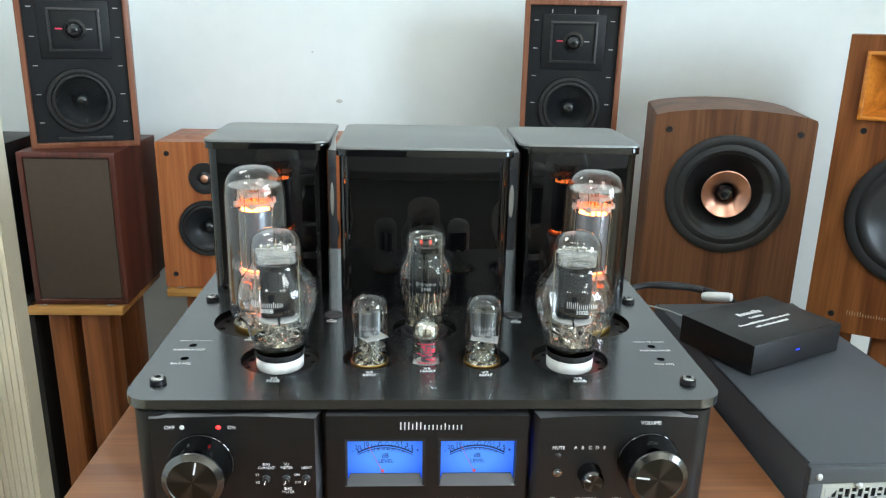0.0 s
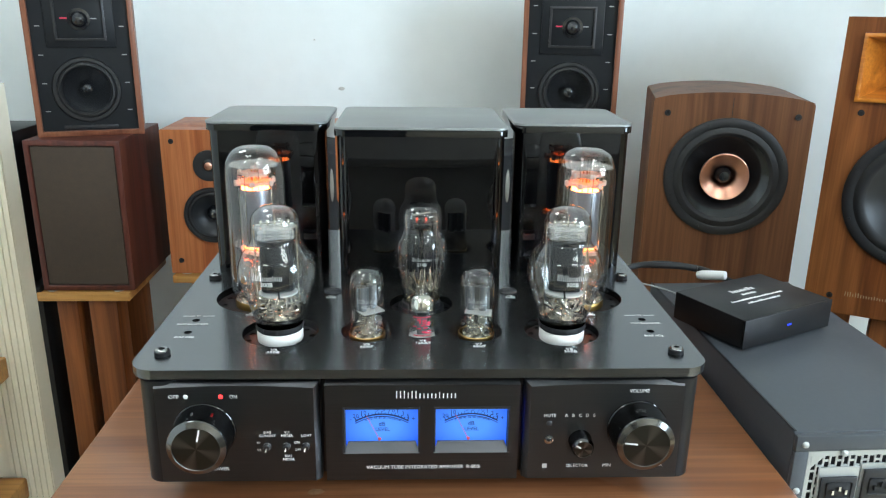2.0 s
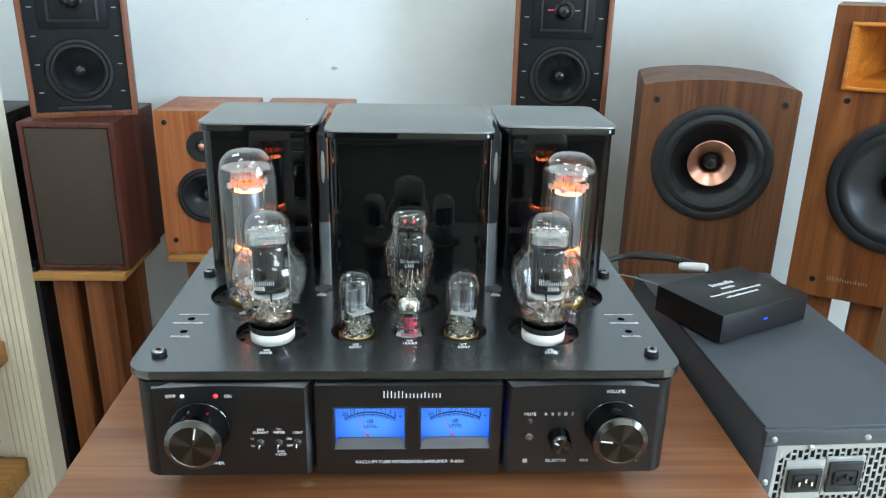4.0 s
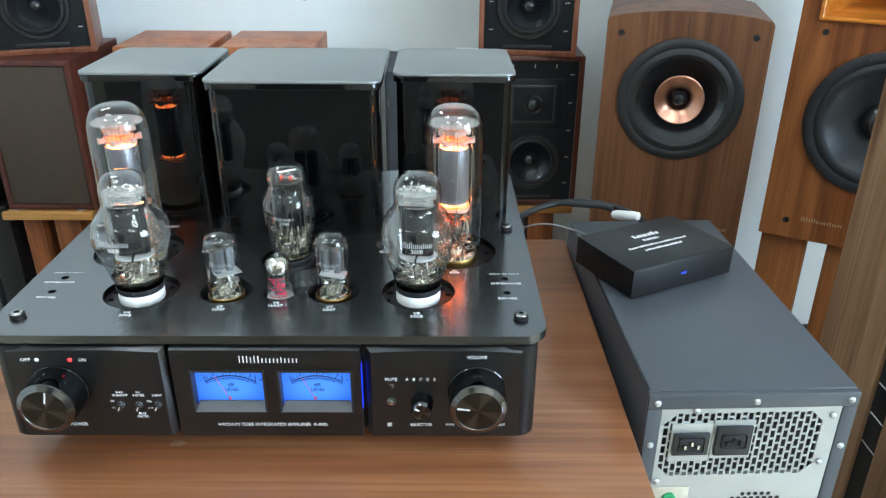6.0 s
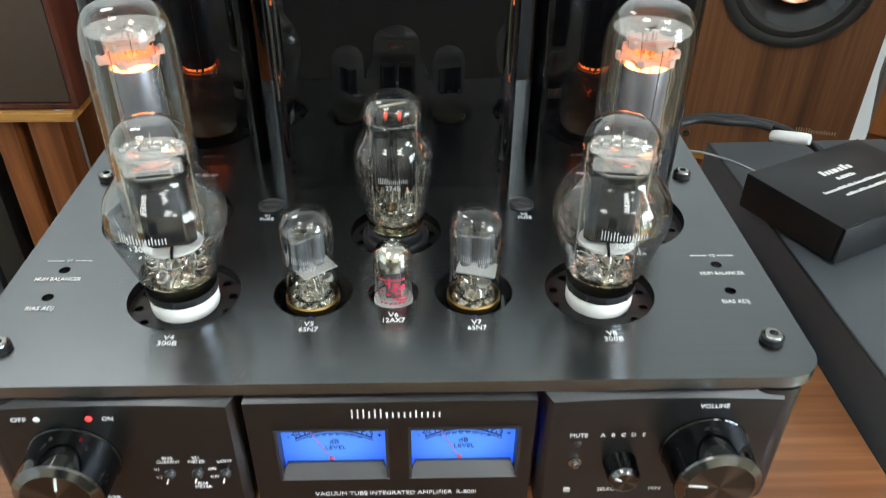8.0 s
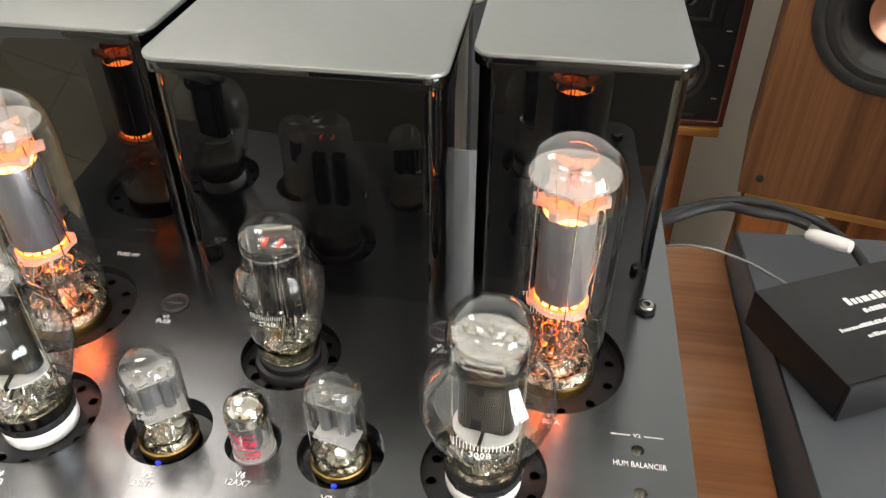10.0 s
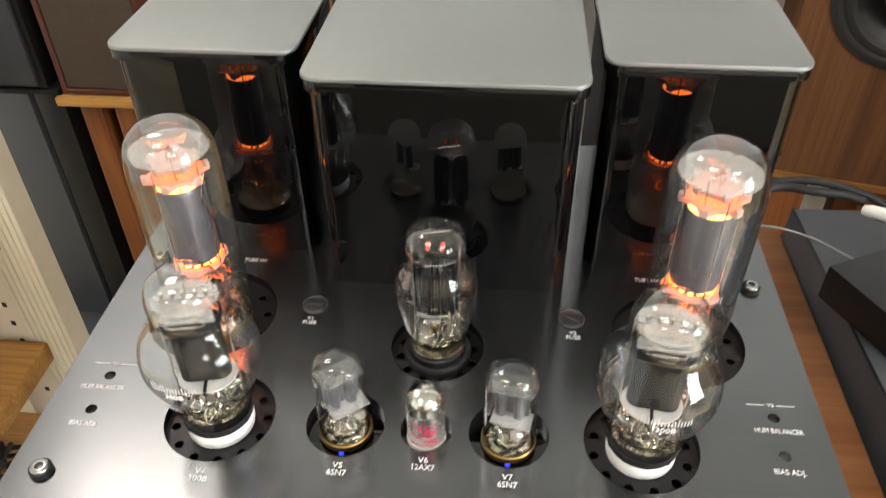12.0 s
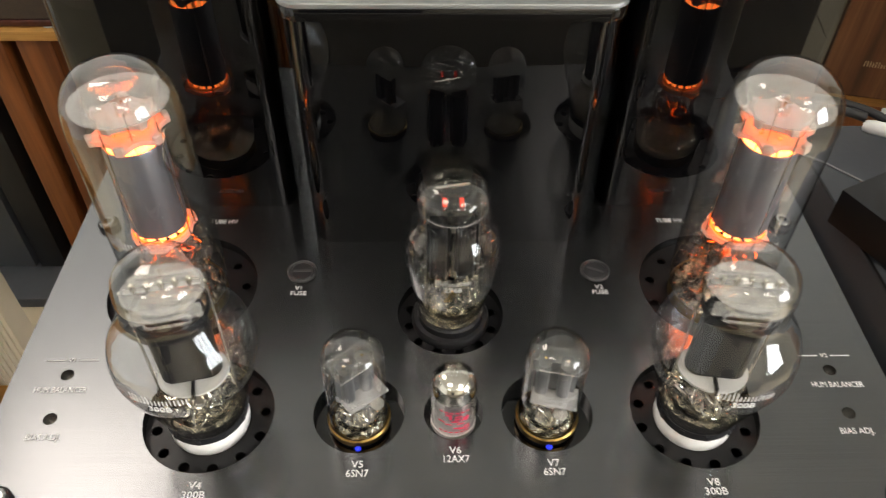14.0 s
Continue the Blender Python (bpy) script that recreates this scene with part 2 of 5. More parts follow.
m = M["dial"] = glowing("blue_dial", (0.02, 0.05, 0.12), 1.0)
dg = m.node_tree.nodes.new("ShaderNodeTexGradient")
dg.gradient_type = "SPHERICAL"
dm = m.node_tree.nodes.new("ShaderNodeMapping")
dm.inputs["Location"].default_value, dm.inputs["Scale"].default_value = (0, 0, -0.85 * 22), (16, 16, 22)
m.node_tree.links.new(coords(m), dm.inputs[0])
m.node_tree.links.new(dm.outputs[0], dg.inputs[0])
into(m, ramp_of(m, dg.outputs[0], [(0.3, (0.012, 0.06, 0.8)), (0.75, (0.1, 0.3, 1.0))]), "Emission Color")
M["warm_grey"] = painted("warm_grey_stand_in", (0.21, 0.2, 0.185), 0.5, 0, 0.05, 12, 0.04)
M["tag"] = painted("aged_paper_label", (0.5, 0.46, 0.36), 0.8, 0, 0.2, 200, 0.1)
M["jack_green"] = painted("green_plastic", (0.05, 0.35, 0.14), 0.4, 0, 0.1, 60, 0.05)


# ---- mesh helpers ----
def solid(name, bm, mat, smooth=40):
    me = bpy.data.meshes.new(name)
    bmesh.ops.recalc_face_normals(bm, faces=bm.faces)
    bm.to_mesh(me)
    bm.free()
    me.materials.append(mat)
    if smooth:
        me.polygons.foreach_set("use_smooth", [True] * len(me.polygons))
        me.set_sharp_from_angle(angle=radians(smooth))
    return me


def part(name, bm, mat, parent, label="", smooth=40, at=None):
    ob = new(name, solid(name, bm, mat, smooth))
    ob.parent = parent
    if at is not None:
        ob.matrix_basis = at
    if label:
        ob["label"] = label
    return ob


def thing(name, m, label, category, group="", kind=""):
    ob = new(name)
    ob.empty_display_size = 0.05
    ob.matrix_basis = m
    return tagged(ob, label, category, group, kind)


def block(x0, x1, y0, y1, z0, z1, bevel=0.0, seg=2, bm=None):
    bm = bm or bmesh.new()
    g = bmesh.ops.create_cube(bm, size=1)
    bmesh.ops.scale(bm, vec=(x1 - x0, y1 - y0, z1 - z0), verts=g["verts"])
    bmesh.ops.translate(bm, vec=((x0 + x1) / 2, (y0 + y1) / 2, (z0 + z1) / 2), verts=g["verts"])
    if bevel:
        es = list({e for v in g["verts"] for e in v.link_edges})
        bmesh.ops.bevel(bm, geom=es, offset=bevel, segments=seg, affect="EDGES", profile=0.5)
    return bm


def lathe(profile, seg=48, bm=None, c=(0, 0), closed=False):
    """A body of revolution round z through c, from (radius, height) pairs."""
    bm = bm or bmesh.new()
    rings = []
    for r, z in profile:
        if r < 1e-6:
            rings.append([bm.verts.new((c[0], c[1], z))])
        else:
            rings.append([bm.verts.new((c[0] + r * math.cos(2 * math.pi * i / seg), c[1] + r * math.sin(2 * math.pi * i / seg), z)) for i in range(seg)])
    pairs = list(zip(rings, rings[1:])) + ([(rings[-1], rings[0])] if closed else [])
    for a, b in pairs:
        for i in range(seg):
            j = (i + 1) % seg
            if len(a) == 1 and len(b) == 1:
                break
            if len(a) == 1:
                bm.faces.new((a[0], b[j], b[i]))
            elif len(b) == 1:
                bm.faces.new((a[i], a[j], b[0]))
            else:
                bm.faces.new((a[i], a[j], b[j], b[i]))
    return bm


def facing(bm, m):
    bm.transform(m)
    return bm


FRONT = pose(0, 0, 0, 90, 0, 0)  # turns local +z to face -y


def rounded(w, d, r, n=6, cx=0.0, cy=0.0):
    pts = []
    for k, (sx, sy) in enumerate([(1, 1), (-1, 1), (-1, -1), (1, -1)]):
        for i in range(n + 1):
            a = math.pi / 2 * (k + i / n)
            pts.append((cx + sx * (w / 2 - r) + r * math.cos(a), cy + sy * (d / 2 - r) + r * math.sin(a)))
    return pts


def prism(pts, z0, z1, chamfer=0.0, bm=None):
    """An upright prism over a convex outline, with a chamfered top edge."""
    bm = bm or bmesh.new()
    cx = sum(p[0] for p in pts) / len(pts)
    cy = sum(p[1] for p in pts) / len(pts)
    levels = [(z0, 0.0), (z1 - chamfer, 0.0), (z1 - chamfer * 0.3, chamfer * 0.35), (z1, chamfer)] if chamfer else [(z0, 0.0), (z1, 0.0)]
    rings = []
    for z, inset in levels:
        ring = []
        for x, y in pts:
            dx, dy = x - cx, y - cy
            q = max(math.hypot(dx, dy), 1e-9)
            ring.append(bm.verts.new((x - dx / q * inset * 1.2, y - dy / q * inset * 1.2, z)))
        rings.append(ring)
    for a, b in zip(rings, rings[1:]):
        for i in range(len(a)):
            j = (i + 1) % len(a)
            bm.faces.new((a[i], a[j], b[j], b[i]))
    bm.faces.new(rings[-1])
    bm.faces.new(list(reversed(rings[0])))
    return bm


def sheet(outline, holes, z0, z1):
    """A plate with holes right through it. holes: (x, y, radius) or a list of four or more corners."""
    bm = bmesh.new()
    loops = [outline] + [[(x + r * math.cos(2 * math.pi * i / k), y + r * math.sin(2 * math.pi * i / k)) for i in range(k)] for x, y, r in [q for q in holes if len(q) == 3] for k in [48 if r > 0.01 else 16]] + [q for q in holes if len(q) > 3]
    edges, rings = [], []
    for lp in loops:
        vs = [bm.verts.new((x, y, z1)) for x, y in lp]
        rings.append(vs)
        edges += [bm.edges.new((vs[i], vs[(i + 1) % len(vs)])) for i in range(len(vs))]
    bmesh.ops.triangle_fill(bm, use_beauty=True, edges=edges)
    top = list(bm.faces)
    low = {}
    for vs in rings:
        for v in vs:
            low[v] = bm.verts.new((v.co.x, v.co.y, z0))
    for f in top:
        bm.faces.new([low[v] for v in reversed(f.verts)])
    for vs in rings:
        for i in range(len(vs)):
            j = (i + 1) % len(vs)
            bm.faces.new((vs[i], vs[j], low[vs[j]], low[vs[i]]))
    return bm


def rod(points, r, seg=8, bm=None, smooth_steps=0):
    """A round bar or cable along points."""
    bm = bm or bmesh.new()
    pts = [Vector(p) for p in points]
    if smooth_steps:
        fine = []
        ext = [2 * pts[0] - pts[1]] + pts + [2 * pts[-1] - pts[-2]]
        for k in range(1, len(ext) - 2):
            p0, p1, p2, p3 = ext[k - 1:k + 3]
            for i in range(smooth_steps):
                t = i / smooth_steps
                fine.append(0.5 * (2 * p1 + (p2 - p0) * t + (2 * p0 - 5 * p1 + 4 * p2 - p3) * t * t + (3 * p1 - p0 - 3 * p2 + p3) * t ** 3))
        pts = fine + [pts[-1]]
    rings, up = [], None
    for i, p in enumerate(pts):
        d = (pts[min(i + 1, len(pts) - 1)] - pts[max(i - 1, 0)]).normalized()
        if up is None:
            up = d.orthogonal().normalized()
        up = (up - d * up.dot(d)).normalized()
        side = d.cross(up)
        rings.append([bm.verts.new(p + (up * math.cos(2 * math.pi * k / seg) + side * math.sin(2 * math.pi * k / seg)) * r) for k in range(seg)])
    for a, b in zip(rings, rings[1:]):
        for k in range(seg):
            bm.faces.new((a[k], a[(k + 1) % seg], b[(k + 1) % seg], b[k]))
    bm.faces.new(list(reversed(rings[0])))
    bm.faces.new(rings[-1])
    return bm


def ring_frame(x0, x1, z0, z1, t, y0, y1):
    """A rectangular frame, one closed body: outer size, edge width t, from y0 back to y1."""
    bm = bmesh.new()
    sets = []
    for y in (y0, y1):
        for e in (0.0, t):
            sets.append([bm.verts.new(c) for c in ((x0 + e, y, z0 + e), (x1 - e, y, z0 + e), (x1 - e, y, z1 - e), (x0 + e, y, z1 - e))])
    fo, fi, bo, bi = sets
    for i in range(4):
        j = (i + 1) % 4
        bm.faces.new((fo[i], fo[j], fi[j], fi[i]))
        bm.faces.new((bo[j], bo[i], bi[i], bi[j]))
        bm.faces.new((fo[j], fo[i], bo[i], bo[j]))
        bm.faces.new((fi[i], fi[j], bi[j], bi[i]))
    bmesh.ops.bevel(bm, geom=list(bm.edges), offset=min(t, y1 - y0) * 0.12, segments=1, affect="EDGES")
    return bm


def baffle_board(outline, holes, t):
    """An upright board in xz whose face is at y 0, t thick, with round holes."""
    return facing(sheet(outline, holes, -t, 0.0), FRONT)


def words(name, text, size, mat, parent, m, width=None, depth=0.0001):
    """Lettering in the built-in font, centred, lying in local xy with its face to +z."""
    cu = bpy.data.curves.new(name, "FONT")
    cu.body, cu.size, cu.extrude, cu.align_x, cu.align_y, cu.resolution_u = text, size, depth, "CENTER", "CENTER", 2
    tmp = new(name, cu)
    bpy.context.view_layer.update()
    me = bpy.data.meshes.new_from_object(tmp.evaluated_get(bpy.context.evaluated_depsgraph_get()))
    bpy.data.objects.remove(tmp)
    me.name = name
    me.materials.clear()
    me.materials.append(mat)
    if width:
        xs = [v.co.x for v in me.vertices]
        k = width / max(max(xs) - min(xs), 1e-6)
        me.transform(Matrix.Diagonal((k, 1, 1, 1)))
    ob = new(name, me)
    ob.parent, ob.matrix_basis = parent, m
    return ob


def bars(widths, h, gap, depth=0.0002):
    """A row of plain upright bars in place of a wordmark; faces +z."""
    bm = bmesh.new()
    total = sum(w for w, _ in widths) + gap * (len(widths) - 1)
    x = -total / 2
    for w, k in widths:
        block(x, x + w, -h / 2, -h / 2 + h * k, 0, depth, bm=bm)
        x += w + gap
    return bm


MARK = [(w, h) for h, ws in ((1.0, (0.3, 0.3, 0.3)), (0.78, (0.3,)), (1.0, (0.32, 0.32)), (0.62, (0.4, 0.3, 0.35, 0.32, 0.32)), (0.85, (0.3,)), (0.62, (0.35, 0.35, 0.32, 0.32))) for w in ws]


def wordmark(length, h):
    k = length / (sum(w * 0.55 for w, _ in MARK) + 0.42 * (len(MARK) - 1))
    return bars([(w * 0.55 * k, t) for w, t in MARK], h, 0.42 * k)


# ---- room ----
X0, X1, Y0, Y1, H = -2.2, 2.5, -3.0, 1.395, 2.75
T = 0.12


def setting(name, bm, mat, label, category="wall"):
    ob = new(name, solid(name, bm, mat, 30))
    return tagged(ob, label, category, kind="structure")


floor = setting("floor", block(X0 - T, X1 + T, Y0 - T, Y1 + T, -0.1, -0.004), M["grout"], "cream glazed tile floor with narrow grout joints", "floor")
setting("ceiling", block(X0 - T, X1 + T, Y0 - T, Y1 + T, H, H + 0.1), M["ceiling"], "plain white painted ceiling over the room", "ceiling")
setting("wall_north", block(X0 - T, X1 + T, Y1, Y1 + T, -0.004, H), M["wall"], "pale bluish-white plastered wall with a few chips")
setting("wall_west", block(X0 - T, X0, Y0, Y1, -0.004, H), M["wall"], "plain white painted side wall")
WY0, WY1, WZ0, WZ1 = -2.4, -0.8, 0.95, 2.3
we = block(X1, X1 + T, Y0, WY0, -0.004, H)
block(X1, X1 + T, WY1, Y1, -0.004, H, bm=we)
block(X1, X1 + T, WY0, WY1, -0.004, WZ0, bm=we)
block(X1, X1 + T, WY0, WY1, WZ1, H, bm=we)
setting("wall_east", we, M["wall_warm"], "plain beige painted wall with a window opening")
DX0, DX1 = -0.95, -0.1
ws = block(X0 - T, DX0, Y0 - T, Y0, -0.004, H)
block(DX1, X1 + T, Y0 - T, Y0, -0.004, H, bm=ws)
block(DX0, DX1, Y0 - T, Y0, 2.05, H, bm=ws)
setting("wall_south", ws, M["wall_warm"], "plain beige painted wall with a doorway")
door = setting("door_1", block(DX0 + 0.003, DX1 - 0.003, Y0 - 0.09, Y0 - 0.05, 0.0, 2.047, 0.002), M["grey_fabric"], "closed dark grey flush door", "door")
setting("baseboard", block(X0, X1, Y1 - 0.012, Y1 - 0.002, 0.0, 0.08, 0.003), M["black_plastic"], "low black baseboard along the wall", "baseboard")

win = thing("window_1", pose(X1 + 0.05, (WY0 + WY1) / 2, (WZ0 + WZ1) / 2), "white framed window with six clear panes", "window", kind="structure")
ww, wh = WY1 - WY0 - 0.004, WZ1 - WZ0 - 0.004
fr = bmesh.new()
for a in (-1, 1):
    block(-0.03, 0.03, a * (ww / 2 - 0.025) - 0.025, a * (ww / 2 - 0.025) + 0.025, -wh / 2, wh / 2, bm=fr)
    block(-0.03, 0.03, -ww / 2 + 0.052, ww / 2 - 0.052, a * (wh / 2 - 0.025) - 0.025, a * (wh / 2 - 0.025) + 0.025, bm=fr)
for a in (-1, 1):
    block(-0.025, 0.025, a * ww / 6 - 0.02, a * ww / 6 + 0.02, -wh / 2 + 0.052, wh / 2 - 0.052, bm=fr)
part("window_frame", fr, M["white_plastic"], win)
for i in range(3):
    p = part("pane", block(-0.003, 0.003, -ww / 6 + 0.022, ww / 6 - 0.022, -wh / 2 + 0.052, wh / 2 - 0.052), M["pane"], win, at=pose(0, (i - 1) * ww / 3, 0))
    p.visible_shadow = False
setting("ground", block(-60, 60, -60, 60, -0.5, -0.3), M["grout"], "plain paved ground outside the window", "ground")


def ceiling_light(x, y):
    c = thing("ceiling_light", pose(x, y, H - 0.03), "flat square white ceiling light panel, switched on", "ceiling light", "ceiling light panels")
    b = facing(ring_frame(-0.312, 0.312, -0.312, 0.312, 0.024, -0.03, 0.0), pose(0, 0, 0, -90, 0, 0))
    part("frame", b, M["white_plastic"], c)
    part("diffuser", block(-0.287, 0.287, -0.287, 0.287, 0.01, 0.02), M["lens"], c)


for x, y in ((-1.05, 0.95), (-0.6, -0.5), (0.95, -0.9), (-1.25, -2.1), (0.85, -2.0), (1.7, -2.4)):
    ceiling_light(x, y)

for x, z, s in ((-0.183, 0.972, 0.006), (-0.245, 1.087, 0.002)):
    wm = lathe([(0, 0.0012), (s * 0.6, 0.001), (s, 0.0002)], 9)
    for v in wm.verts:
        v.co.x *= 1.3 + 0.5 * noise.noise(v.co * 900)
        v.co.y *= 0.8 + 0.6 * noise.noise(v.co * 700)
    ob = new("wall_chip", solid("wall_chip", facing(wm, FRONT), M["chip"], 0))
    ob.matrix_basis = pose(x, Y1 - 0.0005, z)
    tagged(ob, "small grey chip in the white wall paint", "wall chip", "chips in the wall", "structure")

# Unseen block, added and toned only for what the glossy covers reflect
lc = thing("reflected_block", pose(0.1, -1.5, 0), "unseen warm grey block that the glossy covers reflect", "cabinet")
part("body", block(-1.1, 1.1, -0.25, 0.2, 0.04, 0.72, 0.004), M["warm_grey"], lc)
part("upper_slab", block(-1.12, 1.12, -0.27, 0.22, 0.7203, 0.745, 0.003), M["warm_grey"], lc)
part("plinth", block(-1.06, 1.06, -0.23, 0.16, 0, 0.0397), M["inside"], lc)

# ---- table ----
TZ = 0.783
table = thing("table", pose(0.005, 0.16, 0), "reddish-brown wooden table with a thick smooth top", "table")
part("tabletop", prism(rounded(0.61, 0.56, 0.006), TZ - 0.032, TZ, 0.002), M["table"], table)
part("apron", block(-0.27, 0.27, -0.24, 0.24, TZ - 0.11, TZ - 0.033, 0.002), M["table"], table)
for sx in (-1, 1):
    for sy in (-1, 1):
        part("leg", block(sx * 0.26 - 0.025, sx * 0.26 + 0.025, sy * 0.23 - 0.025, sy * 0.23 + 0.025, 0, TZ - 0.111, 0.003), M["table"], table)
chip = lathe([(0, 0.0006), (0.003, 0.0005), (0.0045, 0.0)], 7)
for v in chip.verts:
    v.co.x *= 1.5 + noise.noise(v.co * 800)
part("scratch", chip, M["oak"], table, "pale scratch", at=pose(-0.093, -0.145, TZ))

# ---- amplifier ----
P = 0.9
amp = thing("tube_amplifier", pose(0, 0, 0), "black vacuum tube amplifier with two lit blue meters, on the table", "amplifier")
TUBES = [(-0.12, 0.075, 0.0318), (0.12, 0.075, 0.0318), (-0.151, 0.158, 0.0415), (0.151, 0.158, 0.0415), (-0.0465, 0.0755, 0.0226), (0.0465, 0.0755, 0.0226), (0.0, 0.1395, 0.0292), (0.0, 0.0747, 0.0147)]
TRIMS = [(sx * 0.197, y, 0.0034) for sx in (-1, 1) for y in (0.099, 0.073)]
outline = rounded(0.449, 0.385, 0.02, 8, 0, 0.194)
plate = sheet(outline, TUBES + TRIMS, P - 0.0075, P)
part("top_plate", plate, M["plate"], amp, "brushed black metal top plate")
# chassis walls, open above under the plate
shell = bmesh.new()
block(-0.21, 0.21, 0.012, 0.016, 0.804, 0.89, bm=shell)
block(-0.21, 0.21, 0.37, 0.374, 0.804, 0.89, bm=shell)
block(-0.214, -0.2105, 0.03, 0.37, 0.804, 0.89, bm=shell)
block(0.2105, 0.214, 0.03, 0.37, 0.804, 0.89, bm=shell)
block(-0.2103, 0.2103, 0.0165, 0.3695, 0.803, 0.806, bm=shell)
part("chassis", shell, M["chassis"], amp)
# rounded corner columns
for sx in (-1, 1):
    col = prism(rounded(0.034, 0.034, 0.014, 6), 0.803, 0.8905)
    part("corner_column", col, M["chassis"], amp, at=pose(sx * 0.2012, 0.0185, 0))


def front_panel(x0, x1, el, er):
    """A faceplate whose face falls away along its edges."""
    b = bmesh.new()
    z0, z1 = 0.804, 0.8895
    n = 10
    rows_ = []
    for k in range(2):
        rr = []
        for i in range(n + 1):
            u = i / n
            bow = 0.0022 * (1 - (2 * u - 1) ** 2)
            x = (x0 + u * (x1 - x0)) if k == 0 else (x0 + el + u * (x1 - x0 - el - er))
            rr.append((x, 0.004 if k == 0 else 0.0, bow if k else 0.0))
        rows_.append(rr)
    lo = [b.verts.new((x, y, z0)) for x, y, _ in rows_[1]]
    hi = [b.verts.new((x, y, z1 - 0.004 + q)) for x, y, q in rows_[1]]
    hi2 = [b.verts.new((x, y, z1)) for x, y, _ in rows_[0]]
    lo2 = [b.verts.new((x, y, z0)) for x, y, _ in rows_[0]]
    for i in range(n):
        b.faces.new((lo[i], lo[i + 1], hi[i + 1], hi[i]))
        b.faces.new((hi[i], hi[i + 1], hi2[i + 1], hi2[i]))
        b.faces.new((lo2[i], lo2[i + 1], lo[i + 1], lo[i]))
    b.faces.new((lo2[0], lo[0], hi[0], hi2[0]))
    b.faces.new((lo[n], lo2[n], hi2[n], hi[n]))
    back_lo = [b.verts.new((x, 0.012, z0)) for x in (x0, x1)]
    back_hi = [b.verts.new((x, 0.012, z1)) for x in (x0, x1)]
    b.faces.new((back_lo[0], lo2[0], hi2[0], back_hi[0]))
    b.faces.new((lo2[n], back_lo[1], back_hi[1], hi2[n]))
    b.faces.new([back_hi[0]] + hi2 + [back_hi[1]])
    b.faces.new([back_lo[1]] + list(reversed(lo2)) + [back_lo[0]])
    return b


left_panel = part("front_panel", front_panel(-0.2045, -0.0795, 0.0004, 0.0045), M["panel"], amp, smooth=20)
right_panel = part("front_panel", front_panel(0.0795, 0.2045, 0.0045, 0.0004), M["panel"], amp, smooth=20)
# middle panel with two window openings
MET = [(-0.032, 0.060), (0.0385, 0.060)]
mz0, mz1 = 0.8285, 0.8685
mid = bmesh.new()
xs = [-0.0755, MET[0][0] - 0.03, MET[0][0] + 0.03, MET[1][0] - 0.03, MET[1][0] + 0.03, 0.0755]
block(xs[0], xs[5], 0.0, 0.011, mz1, 0.8875, bm=mid)
block(xs[0], xs[5], 0.0, 0.011, 0.804, mz0, bm=mid)
for a, b_ in ((0, 1), (2, 3), (4, 5)):
    block(xs[a], xs[b_], 0.0, 0.011, mz0, mz1, bm=mid)
bmesh.ops.remove_doubles(mid, verts=mid.verts, dist=1e-5)
centre_panel = part("front_panel", mid, M["panel"], amp, "black faceplate with two meter windows", smooth=20)
lip = bmesh.new()
v = [lip.verts.new(c) for c in ((-0.0755, 0, 0.8877), (0.0755, 0, 0.8877), (0.0745, 0.006, 0.8905), (-0.0745, 0.006, 0.8905))]
lip.faces.new(v)
block(-0.0745, 0.0745, 0.006, 0.011, 0.888, 0.8903, bm=lip)
part("panel_lip", lip, M["panel"], amp)
# LED reflection in the groove, built as a strip that glows itself
part("groove_glint", block(0.07555, 0.07585, 0.003, 0.008, 0.829, 0.872), M["blue_led"], amp, "glowing strip for a blue LED reflection in the groove")


def seg_text(x, z, s, size, width=None, mat="print", par=None, y=-0.0003):
    return words("lettering", s, size, M[mat], par or amp, pose(x, y, z) @ FRONT, width)


M["sill"] = painted("grey_sill", (0.1, 0.1, 0.105), 0.35, 0.7, 0.05, 90, 0.03)


